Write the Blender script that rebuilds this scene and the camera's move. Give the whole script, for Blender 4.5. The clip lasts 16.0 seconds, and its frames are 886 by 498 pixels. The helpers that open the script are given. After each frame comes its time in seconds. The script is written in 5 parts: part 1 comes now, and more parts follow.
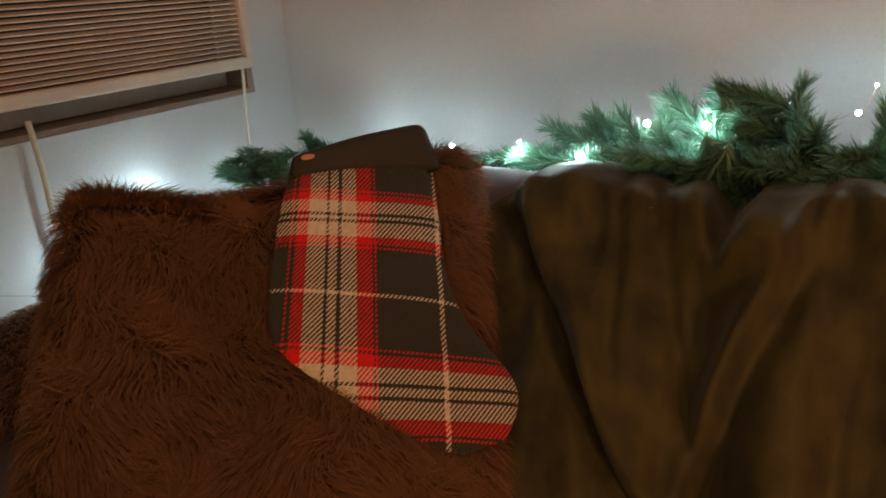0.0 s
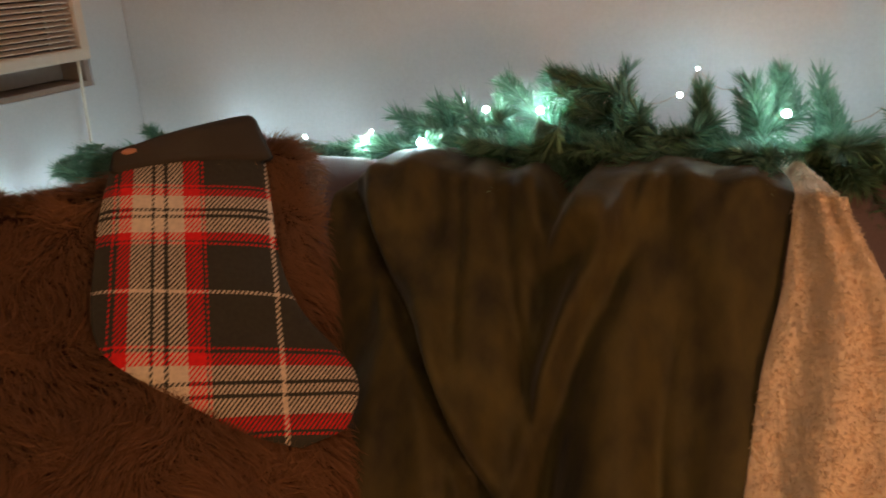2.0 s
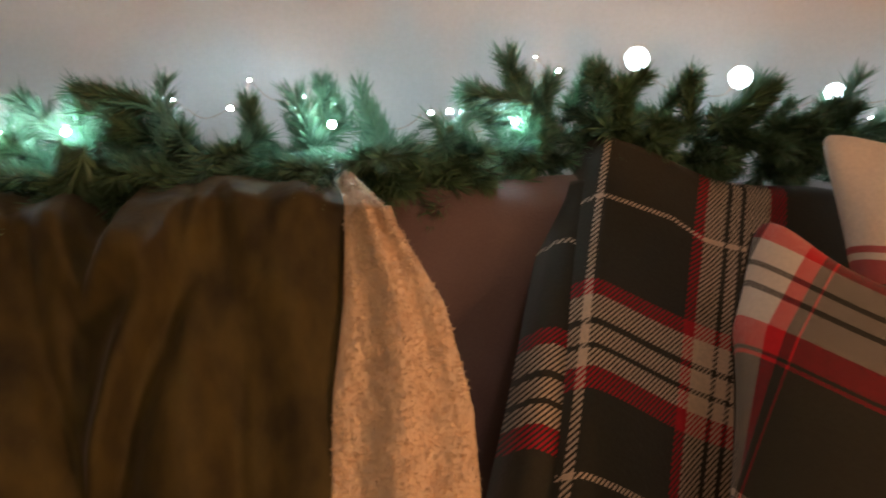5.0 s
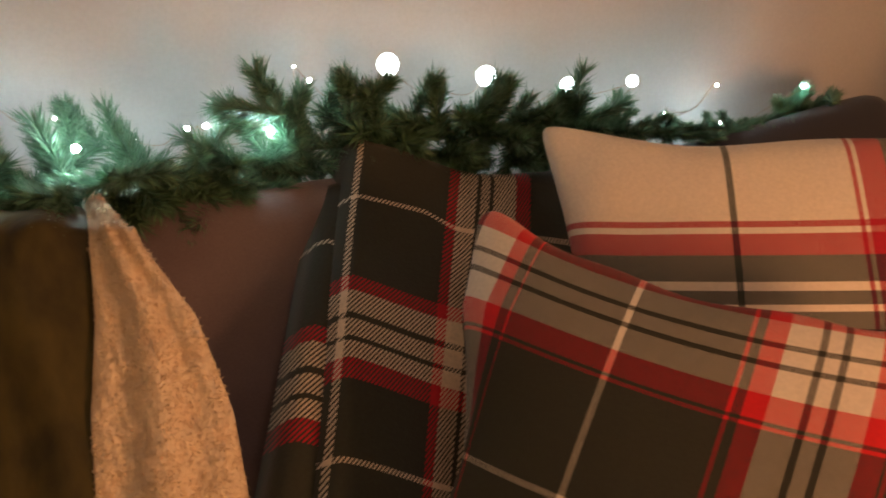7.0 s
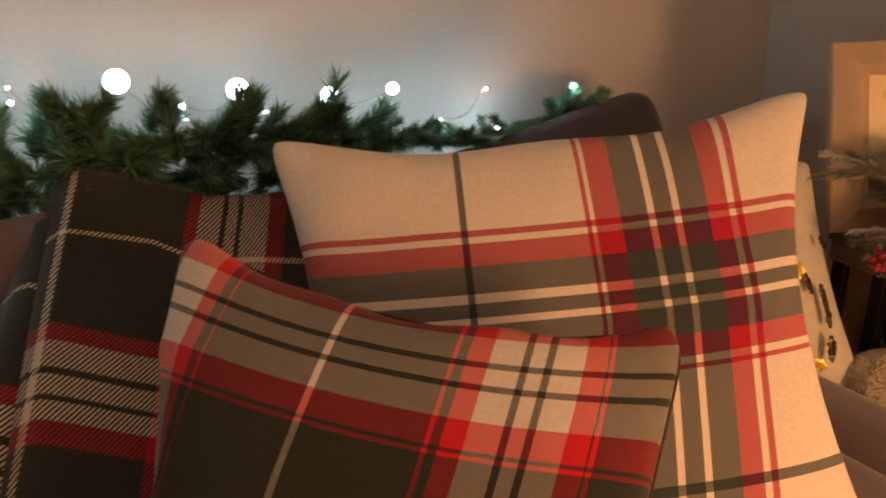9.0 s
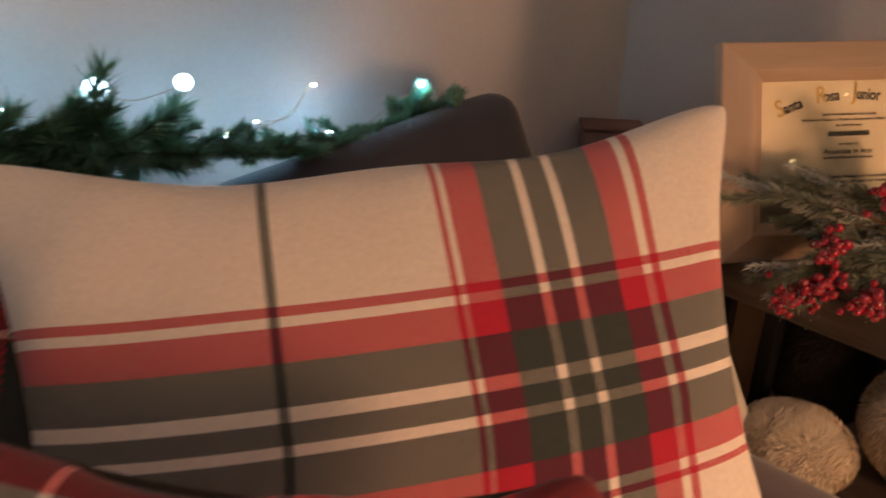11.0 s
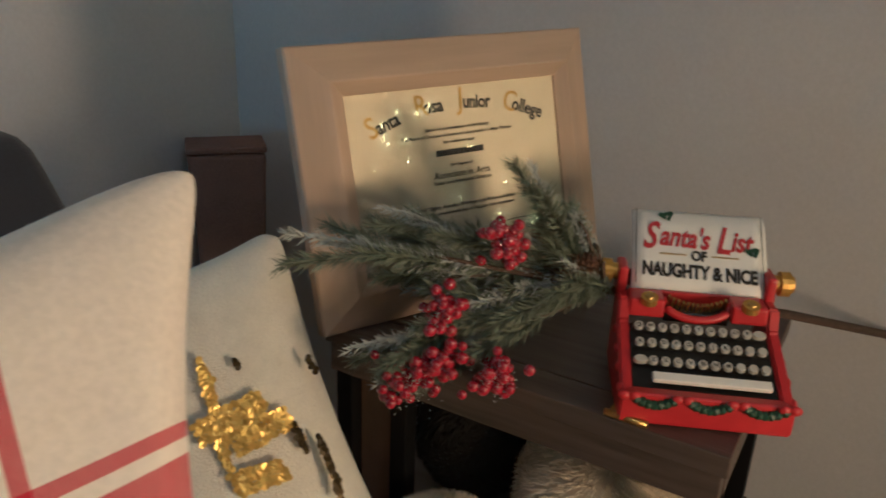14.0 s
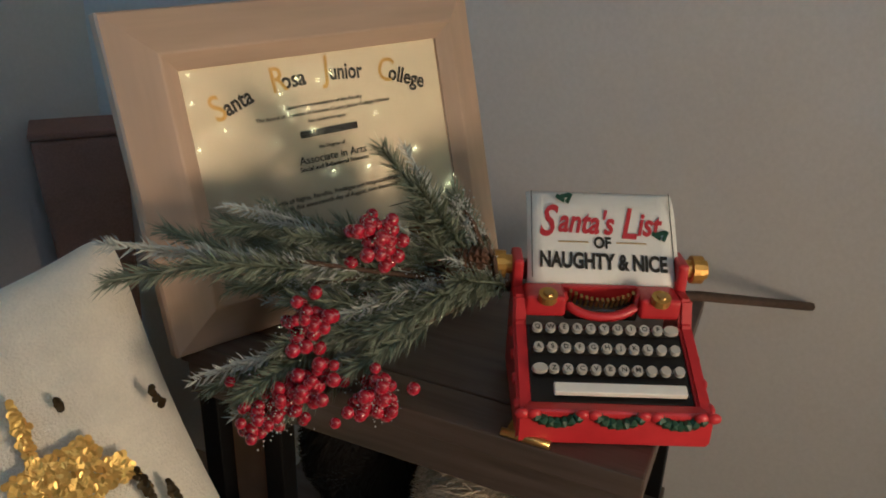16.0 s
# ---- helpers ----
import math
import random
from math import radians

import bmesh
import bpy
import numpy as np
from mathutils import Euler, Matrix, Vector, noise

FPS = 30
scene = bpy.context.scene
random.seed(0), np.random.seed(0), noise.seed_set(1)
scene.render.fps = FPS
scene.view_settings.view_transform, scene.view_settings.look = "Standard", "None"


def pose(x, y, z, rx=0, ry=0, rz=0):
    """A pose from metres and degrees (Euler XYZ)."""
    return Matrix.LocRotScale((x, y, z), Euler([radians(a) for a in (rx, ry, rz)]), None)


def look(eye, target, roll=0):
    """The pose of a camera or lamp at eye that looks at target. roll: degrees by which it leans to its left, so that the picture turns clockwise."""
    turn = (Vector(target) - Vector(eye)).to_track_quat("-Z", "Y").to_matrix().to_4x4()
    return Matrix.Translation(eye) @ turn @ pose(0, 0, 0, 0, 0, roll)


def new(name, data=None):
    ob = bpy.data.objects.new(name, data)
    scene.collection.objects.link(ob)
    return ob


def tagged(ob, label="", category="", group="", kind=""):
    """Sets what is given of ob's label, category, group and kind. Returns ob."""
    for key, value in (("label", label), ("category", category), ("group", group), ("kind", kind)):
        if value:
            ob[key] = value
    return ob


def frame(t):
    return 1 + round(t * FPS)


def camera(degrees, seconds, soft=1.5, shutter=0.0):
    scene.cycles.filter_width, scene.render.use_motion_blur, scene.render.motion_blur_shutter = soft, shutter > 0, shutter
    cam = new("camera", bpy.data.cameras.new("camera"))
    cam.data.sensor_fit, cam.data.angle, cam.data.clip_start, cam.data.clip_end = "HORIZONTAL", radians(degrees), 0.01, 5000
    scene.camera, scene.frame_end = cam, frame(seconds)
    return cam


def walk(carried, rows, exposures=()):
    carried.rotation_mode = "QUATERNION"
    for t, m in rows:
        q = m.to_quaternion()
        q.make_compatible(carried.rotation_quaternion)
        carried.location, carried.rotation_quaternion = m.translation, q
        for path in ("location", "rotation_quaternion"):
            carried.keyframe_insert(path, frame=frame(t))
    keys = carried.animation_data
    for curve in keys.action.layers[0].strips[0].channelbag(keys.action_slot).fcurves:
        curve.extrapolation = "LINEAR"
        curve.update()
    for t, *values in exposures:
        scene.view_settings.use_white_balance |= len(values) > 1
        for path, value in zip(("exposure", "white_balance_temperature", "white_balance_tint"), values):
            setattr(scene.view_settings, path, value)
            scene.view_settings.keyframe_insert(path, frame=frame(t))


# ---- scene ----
cam = camera(59.7, 16.0, 1.75, 0.5)
PATH = [
    (0, (0.1820, 0.0010, 1.0840), (-0.7990, 1.6082, 0.4097), -3.35),
    (0.5, (0.1890, 0.0071, 1.0837), (-0.7473, 1.6357, 0.3977), -3.21),
    (1, (0.1999, 0.0057, 1.0812), (-0.6774, 1.6624, 0.3843), -3.22),
    (1.5, (0.2178, 0.0106, 1.0795), (-0.5830, 1.7026, 0.3754), -3.05),
    (2, (0.2289, 0.0227, 1.0791), (-0.4814, 1.7511, 0.3662), -2.92),
    (2.5, (0.2327, 0.0343, 1.0752), (-0.3685, 1.8016, 0.3574), -2.60),
    (3, (0.2407, 0.0483, 1.0738), (-0.2306, 1.8507, 0.3463), -2.10),
    (3.5, (0.2477, 0.0642, 1.0721), (-0.0618, 1.8973, 0.3346), -1.43),
    (4, (0.2528, 0.0785, 1.0728), (0.1261, 1.9355, 0.3411), -0.64),
    (4.5, (0.2576, 0.0971, 1.0688), (0.3301, 1.9623, 0.3506), 0.25),
    (5, (0.2788, 0.1095, 1.0698), (0.5331, 1.9621, 0.3606), 0.69),
    (5.2, (0.2726, 0.1150, 1.0664), (0.6049, 1.9554, 0.3574), 1.06),
    (7.3, (0.3933, 0.0222, 1.0987), (1.0676, 1.7638, 0.3831), -0.75),
    (7.5, (0.4150, 0.0163, 1.0922), (1.1027, 1.7570, 0.3872), -0.99),
    (8, (0.4390, 0.0174, 1.0926), (1.2297, 1.7119, 0.3829), -0.85),
    (8.5, (0.4801, 0.0146, 1.0926), (1.3630, 1.6658, 0.3896), -0.86),
    (8.7, (0.5090, 0.0155, 1.0907), (1.4209, 1.6506, 0.3873), -1.01),
    (10.8, (0.6606, 0.2500, 1.0452), (1.9360, 1.6271, 0.3547), 1.77),
    (11, (0.7141, 0.2552, 1.0514), (1.9970, 1.6101, 0.3315), 2.47),
    (11.5, (0.8438, 0.2396, 1.0448), (2.1773, 1.5570, 0.3474), 1.74),
    (12, (0.9122, 0.2326, 1.0498), (2.3109, 1.4857, 0.3617), 0.94),
    (12.5, (0.9743, 0.2577, 1.0476), (2.4962, 1.3689, 0.3773), 1.43),
    (13, (1.0218, 0.3465, 1.0311), (2.6664, 1.2700, 0.3660), 2.11),
    (13.5, (1.0478, 0.3444, 1.0298), (2.7293, 1.1774, 0.3380), 2.30),
    (14, (1.0846, 0.2984, 1.0463), (2.7716, 1.0962, 0.3268), 2.35),
    (14.5, (1.1225, 0.2612, 1.0463), (2.8113, 1.0572, 0.3290), 1.36),
    (15, (1.1793, 0.2707, 1.0406), (2.8875, 0.9985, 0.2974), 0.74),
    (15.5, (1.2118, 0.3026, 1.0290), (2.9362, 0.9449, 0.2455), 1.08),
    (16, (1.2081, 0.3043, 1.0341), (2.9423, 0.8988, 0.2345), 1.87),
]
EXPOSURES = [(0.0, -0.04, 6900, 11), (3.0, 0.03, 6820, 12), (5.0, 0.07, 6800, 13), (7.0, 0.08, 7350, 12), (8.7, 0.05, 7150, 11), (11.0, 0.05, 5450, 6), (12.3, 0.04, 5300, 2), (13.5, 0.15, 4050, -19), (16.0, 0.33, 3680, -20)]
walk(cam, [(t, look(eye, target, roll)) for t, eye, target, roll in PATH], EXPOSURES)

# ---- light ----
world = bpy.data.worlds.new("night")
world.use_nodes = True
world.node_tree.nodes["Background"].inputs[0].default_value = (0.02, 0.025, 0.04, 1)
world.node_tree.nodes["Background"].inputs[1].default_value = 0.05
scene.world = world


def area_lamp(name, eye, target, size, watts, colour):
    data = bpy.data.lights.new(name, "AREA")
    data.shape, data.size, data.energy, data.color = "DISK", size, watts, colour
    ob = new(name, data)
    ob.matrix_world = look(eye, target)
    return tagged(ob, "warm light from an unseen source on the open side of the room", "lamp light", kind="structure")


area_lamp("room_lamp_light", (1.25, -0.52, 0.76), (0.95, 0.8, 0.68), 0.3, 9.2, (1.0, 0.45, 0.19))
# overhead warm fill, added to lift walls and cushions; no fixture known there
area_lamp("overhead_fill_light", (0.6, -0.6, 2.25), (0.5, 0.8, 0.9), 0.4, 2.95, (1.0, 0.60, 0.46))


# ---- materials ----
def material(name, colour, rough=0.8, metal=0.0, grain=0.15, scale=60.0, bump=0.2, blotch=6.0, sheen=0.0, island=0.0, coat=0.0, spec=0.5, stretch=(1, 1, 1)):
    """Colour varied by a fine grain and broad blotches, with relief; island: how much joined pieces differ from one another."""
    m = bpy.data.materials.new(name)
    m.use_nodes = True
    nt = m.node_tree
    b = nt.nodes["Principled BSDF"]
    b.inputs["Roughness"].default_value, b.inputs["Metallic"].default_value = rough, metal
    b.inputs["Sheen Weight"].default_value, b.inputs["Coat Weight"].default_value = sheen, coat
    b.inputs["Specular IOR Level"].default_value = spec
    tex = nt.nodes.new("ShaderNodeTexCoord")
    fine, broad = nt.nodes.new("ShaderNodeTexNoise"), nt.nodes.new("ShaderNodeTexNoise")
    fine.inputs["Scale"].default_value, broad.inputs["Scale"].default_value = scale, blotch
    fine.inputs["Detail"].default_value = 5
    grainway = nt.nodes.new("ShaderNodeMapping")
    grainway.inputs["Scale"].default_value = stretch
    nt.links.new(tex.outputs["Object"], grainway.inputs["Vector"])
    for n in (fine, broad):
        nt.links.new(grainway.outputs[0], n.inputs["Vector"])
    add = nt.nodes.new("ShaderNodeMath")
    add.operation = "ADD"
    nt.links.new(fine.outputs[0], add.inputs[0])
    nt.links.new(broad.outputs[0], add.inputs[1])
    last = add.outputs[0]
    if island:
        geo, mul = nt.nodes.new("ShaderNodeNewGeometry"), nt.nodes.new("ShaderNodeMath")
        mul.operation = "MULTIPLY_ADD"
        mul.inputs[1].default_value = island
        nt.links.new(geo.outputs["Random Per Island"], mul.inputs[0])
        nt.links.new(last, mul.inputs[2])
        last = mul.outputs[0]
    rng = nt.nodes.new("ShaderNodeMapRange")
    rng.inputs[1].default_value, rng.inputs[2].default_value = 0.6, 1.4 + island
    rng.inputs[3].default_value, rng.inputs[4].default_value = 1 - grain, 1 + grain
    nt.links.new(last, rng.inputs[0])
    mix = nt.nodes.new("ShaderNodeVectorMath")
    mix.operation = "SCALE"
    mix.inputs[0].default_value = colour
    nt.links.new(rng.outputs[0], mix.inputs["Scale"])
    nt.links.new(mix.outputs[0], b.inputs["Base Color"])
    if bump:
        bp = nt.nodes.new("ShaderNodeBump")
        bp.inputs["Strength"].default_value, bp.inputs["Distance"].default_value = bump, 0.002
        nt.links.new(fine.outputs[0], bp.inputs["Height"])
        nt.links.new(bp.outputs[0], b.inputs["Normal"])
    return m


def glow(name, colour, strength):
    m = bpy.data.materials.new(name)
    m.use_nodes = True
    b = m.node_tree.nodes["Principled BSDF"]
    b.inputs["Emission Color"].default_value = (*colour, 1)
    b.inputs["Emission Strength"].default_value = strength
    return m


def tartan(name, warp, weft, span, twill=900.0, thread=0.5, rough=0.9, fuzz=0.12, dark=0.1, way="SUBTRACT"):
    """A woven check: warp colours along u, weft colours along v (start, colour), where u and v run from 0 to 1
    over span metres; the two are mixed by a fine diagonal twill."""
    m = bpy.data.materials.new(name)
    m.use_nodes = True
    nt = m.node_tree
    b = nt.nodes["Principled BSDF"]
    b.inputs["Roughness"].default_value, b.inputs["Sheen Weight"].default_value = rough, 0.15
    uv, sep = nt.nodes.new("ShaderNodeUVMap"), nt.nodes.new("ShaderNodeSeparateXYZ")
    nt.links.new(uv.outputs[0], sep.inputs[0])
    ramps = []
    for axis, stops in ((0, warp), (1, weft)):
        r = nt.nodes.new("ShaderNodeValToRGB")
        r.color_ramp.interpolation = "CONSTANT"
        for n, (at, c) in enumerate(stops):
            e = r.color_ramp.elements[0] if n == 0 else (r.color_ramp.elements[1] if n == 1 else r.color_ramp.elements.new(at))
            e.position, e.color = at, (*c, 1)
        nt.links.new(sep.outputs[axis], r.inputs[0])
        ramps.append(r)
    add = nt.nodes.new("ShaderNodeMath")
    add.operation = way
    nt.links.new(sep.outputs[0], add.inputs[0])
    nt.links.new(sep.outputs[1], add.inputs[1])
    mul = nt.nodes.new("ShaderNodeMath")
    mul.operation = "MULTIPLY"
    mul.inputs[1].default_value = span * twill
    nt.links.new(add.outputs[0], mul.inputs[0])
    fr = nt.nodes.new("ShaderNodeMath")
    fr.operation = "FRACT"
    nt.links.new(mul.outputs[0], fr.inputs[0])
    gt = nt.nodes.new("ShaderNodeMath")
    gt.operation = "GREATER_THAN"
    gt.inputs[1].default_value = thread
    nt.links.new(fr.outputs[0], gt.inputs[0])
    mix = nt.nodes.new("ShaderNodeMix")
    mix.data_type = "RGBA"
    nt.links.new(gt.outputs[0], mix.inputs[0])
    for k in (0, 1):
        # the darker yarn covers part of the lighter one
        cover = nt.nodes.new("ShaderNodeMix")
        cover.data_type, cover.blend_type = "RGBA", "DARKEN"
        cover.inputs[0].default_value = dark
        nt.links.new(ramps[k].outputs[0], cover.inputs[6])
        nt.links.new(ramps[1 - k].outputs[0], cover.inputs[7])
        nt.links.new(cover.outputs[2], mix.inputs[6 + k])
    tex, fine = nt.nodes.new("ShaderNodeTexCoord"), nt.nodes.new("ShaderNodeTexNoise")
    fine.inputs["Scale"].default_value, fine.inputs["Detail"].default_value = 220, 4
    nt.links.new(tex.outputs["Object"], fine.inputs["Vector"])
    rng = nt.nodes.new("ShaderNodeMapRange")
    rng.inputs[1].default_value, rng.inputs[2].default_value = 0.3, 0.7
    rng.inputs[3].default_value, rng.inputs[4].default_value = 1 - fuzz, 1 + fuzz
    nt.links.new(fine.outputs[0], rng.inputs[0])
    sc = nt.nodes.new("ShaderNodeVectorMath")
    sc.operation = "SCALE"
    nt.links.new(mix.outputs[2], sc.inputs[0])
    nt.links.new(rng.outputs[0], sc.inputs["Scale"])
    nt.links.new(sc.outputs[0], b.inputs["Base Color"])
    bp = nt.nodes.new("ShaderNodeBump")
    bp.inputs["Strength"].default_value, bp.inputs["Distance"].default_value = 0.35, 0.0015
    nt.links.new(fine.outputs[0], bp.inputs["Height"])
    nt.links.new(bp.outputs[0], b.inputs["Normal"])
    return m


def translucent(m, colour, share):
    """Lets part of the light through thin strands and needles."""
    nt = m.node_tree
    pass_on, blend = nt.nodes.new("ShaderNodeBsdfTranslucent"), nt.nodes.new("ShaderNodeMixShader")
    pass_on.inputs[0].default_value = (*colour, 1)
    blend.inputs[0].default_value = share
    nt.links.new(nt.nodes["Principled BSDF"].outputs[0], blend.inputs[1])
    nt.links.new(pass_on.outputs[0], blend.inputs[2])
    nt.links.new(blend.outputs[0], nt.nodes["Material Output"].inputs[0])


OLIVE, RED, CREAM, INK = (0.036, 0.035, 0.026), (0.80, 0.008, 0.014), (0.74, 0.63, 0.52), (0.03, 0.03, 0.025)
SCARLET, MAROON, BOTTLE = (0.70, 0.010, 0.024), (0.50, 0.005, 0.024), (0.024, 0.028, 0.021)
WHITE, CRIMSON, FOREST = (0.82, 0.74, 0.66), (0.46, 0.008, 0.034), (0.034, 0.048, 0.044)

paint = material("wall_paint", (0.60, 0.575, 0.575), 0.75, grain=0.07, scale=180, bump=0.12, blotch=3)
ceiling_paint = material("ceiling_paint", (0.75, 0.74, 0.72), 0.9, grain=0.04)
carpet = material("carpet", (0.25, 0.2, 0.16), 1.0, grain=0.3, scale=300, bump=0.6)
sofa_cloth = material("sofa_cloth", (0.165, 0.122, 0.135), 0.85, grain=0.2, scale=400, bump=0.35, blotch=9, sheen=0.5)
cushion_cloth = material("cushion_cloth", (0.030, 0.033, 0.048), 0.85, grain=0.2, scale=400, bump=0.3, sheen=0.2)
fur_base = material("fur_base", (0.06, 0.022, 0.010), 1.0, grain=0.3)
fur_hair = material("fur_hair", (0.27, 0.135, 0.068), 0.65, grain=0.35, scale=40, bump=0, blotch=14, island=1.2, spec=0.3)
velour = material("velour", (0.052, 0.042, 0.0085), 0.75, grain=0.75, scale=30, bump=0.9, blotch=14, sheen=0.12, stretch=(1.3, 1.0, 0.6))
sherpa_nap = material("sherpa_nap", (0.84, 0.70, 0.56), 0.95, grain=0.06, scale=260, bump=0)
sherpa_mat = material("sherpa", (0.84, 0.70, 0.56), 0.95, grain=0.10, scale=260, bump=0.8, blotch=30)
cuff_cloth = material("cuff_cloth", (0.05, 0.042, 0.032), 0.9, grain=0.15, scale=700, bump=0.4, blotch=20)
wood_light = material("light_wood", (0.56, 0.41, 0.29), 0.5, grain=0.17, scale=60, bump=0.12, blotch=16, stretch=(0.12, 1, 1))
wood_light_side = material("light_wood_upright", (0.56, 0.41, 0.29), 0.5, grain=0.17, scale=60, bump=0.12, blotch=16, stretch=(1, 0.12, 1))
wood_dark = material("dark_wood", (0.088, 0.066, 0.052), 0.45, grain=0.5, scale=110, bump=0.3, blotch=30, stretch=(1, 0.07, 1))
wood_tan = material("tan_board", (0.30, 0.19, 0.12), 0.6, grain=0.2, scale=40)
black_metal = material("black_metal", (0.012, 0.012, 0.013), 0.5, 0.6, grain=0.1)
brass = material("brass", (0.55, 0.36, 0.10), 0.35, 1.0, grain=0.2, scale=80, bump=0.1)
gold = material("gold_paint", (0.60, 0.36, 0.06), 0.35, 0.7, grain=0.2, scale=200)
red_resin = material("red_resin", (0.46, 0.011, 0.014), 0.38, grain=0.12, scale=60, bump=0.15, blotch=25, coat=0.2)
black_resin = material("black_resin", (0.012, 0.011, 0.010), 0.35, grain=0.3, scale=120)
white_resin = material("white_resin", (0.85, 0.83, 0.80), 0.45, grain=0.05)
key_resin = material("key_resin", (0.52, 0.50, 0.46), 0.35, grain=0.15, scale=200)
green_resin = material("green_resin", (0.02, 0.06, 0.03), 0.5, grain=0.3, scale=150)
needle_mat = material("needles", (0.12, 0.235, 0.15), 0.35, grain=0.7, scale=30, bump=0, island=1.2)
snow_needle = material("frosted_needles", (0.21, 0.24, 0.175), 0.5, grain=0.6, scale=60, bump=0, island=1.2)
frost = material("frost", (0.50, 0.52, 0.50), 0.6, grain=0.2, scale=300, bump=0.5)
bark = material("bark", (0.09, 0.055, 0.035), 0.9, grain=0.3, scale=120, bump=0.6)
cone_mat = material("cone_scale", (0.16, 0.085, 0.05), 0.7, grain=0.35, scale=200, island=0.8)
berry = material("berry", (0.32, 0.004, 0.022), 0.25, grain=0.7, scale=90, bump=0.2, blotch=60, coat=0.5)
blind_mat = material("blind", (0.72, 0.55, 0.43), 0.6, grain=0.05)
trim_dark = material("window_trim", (0.33, 0.23, 0.18), 0.6, grain=0.15)
cord_mat = material("cord", (0.75, 0.68, 0.58), 0.9, grain=0.1, scale=500)
night_glass = material("night_glass", (0.02, 0.02, 0.025), 0.08, grain=0.1, bump=0)
paper = material("paper", (0.62, 0.545, 0.38), 0.6, grain=0.04, scale=120, bump=0.05)
ink = material("ink", (0.02, 0.018, 0.015), 0.7, grain=0.1, bump=0)
gold_ink = material("gold_ink", (0.55, 0.36, 0.08), 0.35, 0.6, grain=0.2, bump=0)
print_red = material("print_red", (0.42, 0.02, 0.03), 0.6, grain=0.1, bump=0)
white_cloth = material("white_cloth", (0.78, 0.73, 0.63), 0.95, grain=0.10, scale=420, bump=0.8, blotch=40, sheen=0.4)
sequin = material("sequin", (0.90, 0.62, 0.13), 0.35, 0.6, grain=0.25, scale=200, bump=0.0, island=0.8)
dark_sequin = material("dark_sequin", (0.10, 0.07, 0.03), 0.3, 0.8, grain=0.3, island=0.8)
# white frost clinging to the berries
nt = berry.node_tree
rime, edge, coat = nt.nodes.new("ShaderNodeTexNoise"), nt.nodes.new("ShaderNodeValToRGB"), nt.nodes.new("ShaderNodeMix")
coat.data_type = "RGBA"
rime.inputs["Scale"].default_value, rime.inputs["Detail"].default_value = 3.5, 5
edge.color_ramp.elements[0].position, edge.color_ramp.elements[1].position = 0.50, 0.80
nt.links.new(nt.nodes["Principled BSDF"].inputs["Base Color"].links[0].from_socket, coat.inputs[6])
coat.inputs[7].default_value = (0.66, 0.38, 0.44, 1)
nt.links.new(rime.outputs[0], edge.inputs[0])
nt.links.new(edge.outputs[0], coat.inputs[0])
nt.links.new(coat.outputs[2], nt.nodes["Principled BSDF"].inputs["Base Color"])
plush = material("plush", (0.78, 0.68, 0.52), 0.95, grain=0.15, scale=80, bump=0, island=0.8)
plush_base = material("plush_base", (0.55, 0.46, 0.34), 1.0, grain=0.15)
dark_plush = material("dark_plush", (0.02, 0.018, 0.016), 0.95, grain=0.2, bump=0)
brown_cloth = material("brown_cloth", (0.20, 0.115, 0.09), 0.8, grain=0.25, scale=300, bump=0.4, blotch=12)
wire_mat = material("copper_wire", (0.45, 0.26, 0.12), 0.4, 0.9, grain=0.1)
translucent(sherpa_nap, (0.84, 0.70, 0.56), 0.5)
translucent(fur_hair, (0.42, 0.26, 0.17), 0.22)
translucent(needle_mat, (0.16, 0.36, 0.24), 0.15)
led_glow = glow("led_glow", (0.62, 0.91, 1.0), 600.0)
bloom_glow = glow("bloom_glow", (0.66, 0.92, 1.0), 13.0)
warm_glow = glow("warm_glow", (1.0, 0.62, 0.22), 34.0)

glass = bpy.data.materials.new("glass")
glass.use_nodes = True
gb = glass.node_tree.nodes["Principled BSDF"]
gb.inputs["Transmission Weight"].default_value, gb.inputs["Roughness"].default_value, gb.inputs["IOR"].default_value = 1.0, 0.02, 1.45


# ---- builders ----
def mesh_of(name, verts, faces, mat, uvs=None, smooth=True):
    me = bpy.data.meshes.new(name)
    me.from_pydata([tuple(map(float, v)) for v in verts], [], faces)
    if uvs is not None:
        layer = me.uv_layers.new(name="UVMap")
        idx = np.empty(len(me.loops), dtype=np.int32)
        me.loops.foreach_get("vertex_index", idx)
        layer.data.foreach_set("uv", np.asarray(uvs, dtype=np.float32)[idx].ravel())
    me.materials.append(mat)
    if smooth:
        me.polygons.foreach_set("use_smooth", np.ones(len(me.polygons), dtype=bool))
    me.update()
    return me


def under(name, me, parent=None, label="", m=None):
    ob = new(name, me)
    if parent is not None:
        ob.parent = parent
    if m is not None:
        ob.matrix_basis = m
    return tagged(ob, label)


def part(name, bm, mat, parent, label="", m=None, smooth=False):
    me = bpy.data.meshes.new(name)
    bm.to_mesh(me)
    bm.free()
    me.materials.append(mat)
    if smooth:
        me.polygons.foreach_set("use_smooth", np.ones(len(me.polygons), dtype=bool))
    return under(name, me, parent, label, m)


def thing(name, label, category, m=None, group="", kind=""):
    ob = new(name)
    ob.empty_display_size = 0.05
    if m is not None:
        ob.matrix_basis = m
    return tagged(ob, label, category, group, kind)


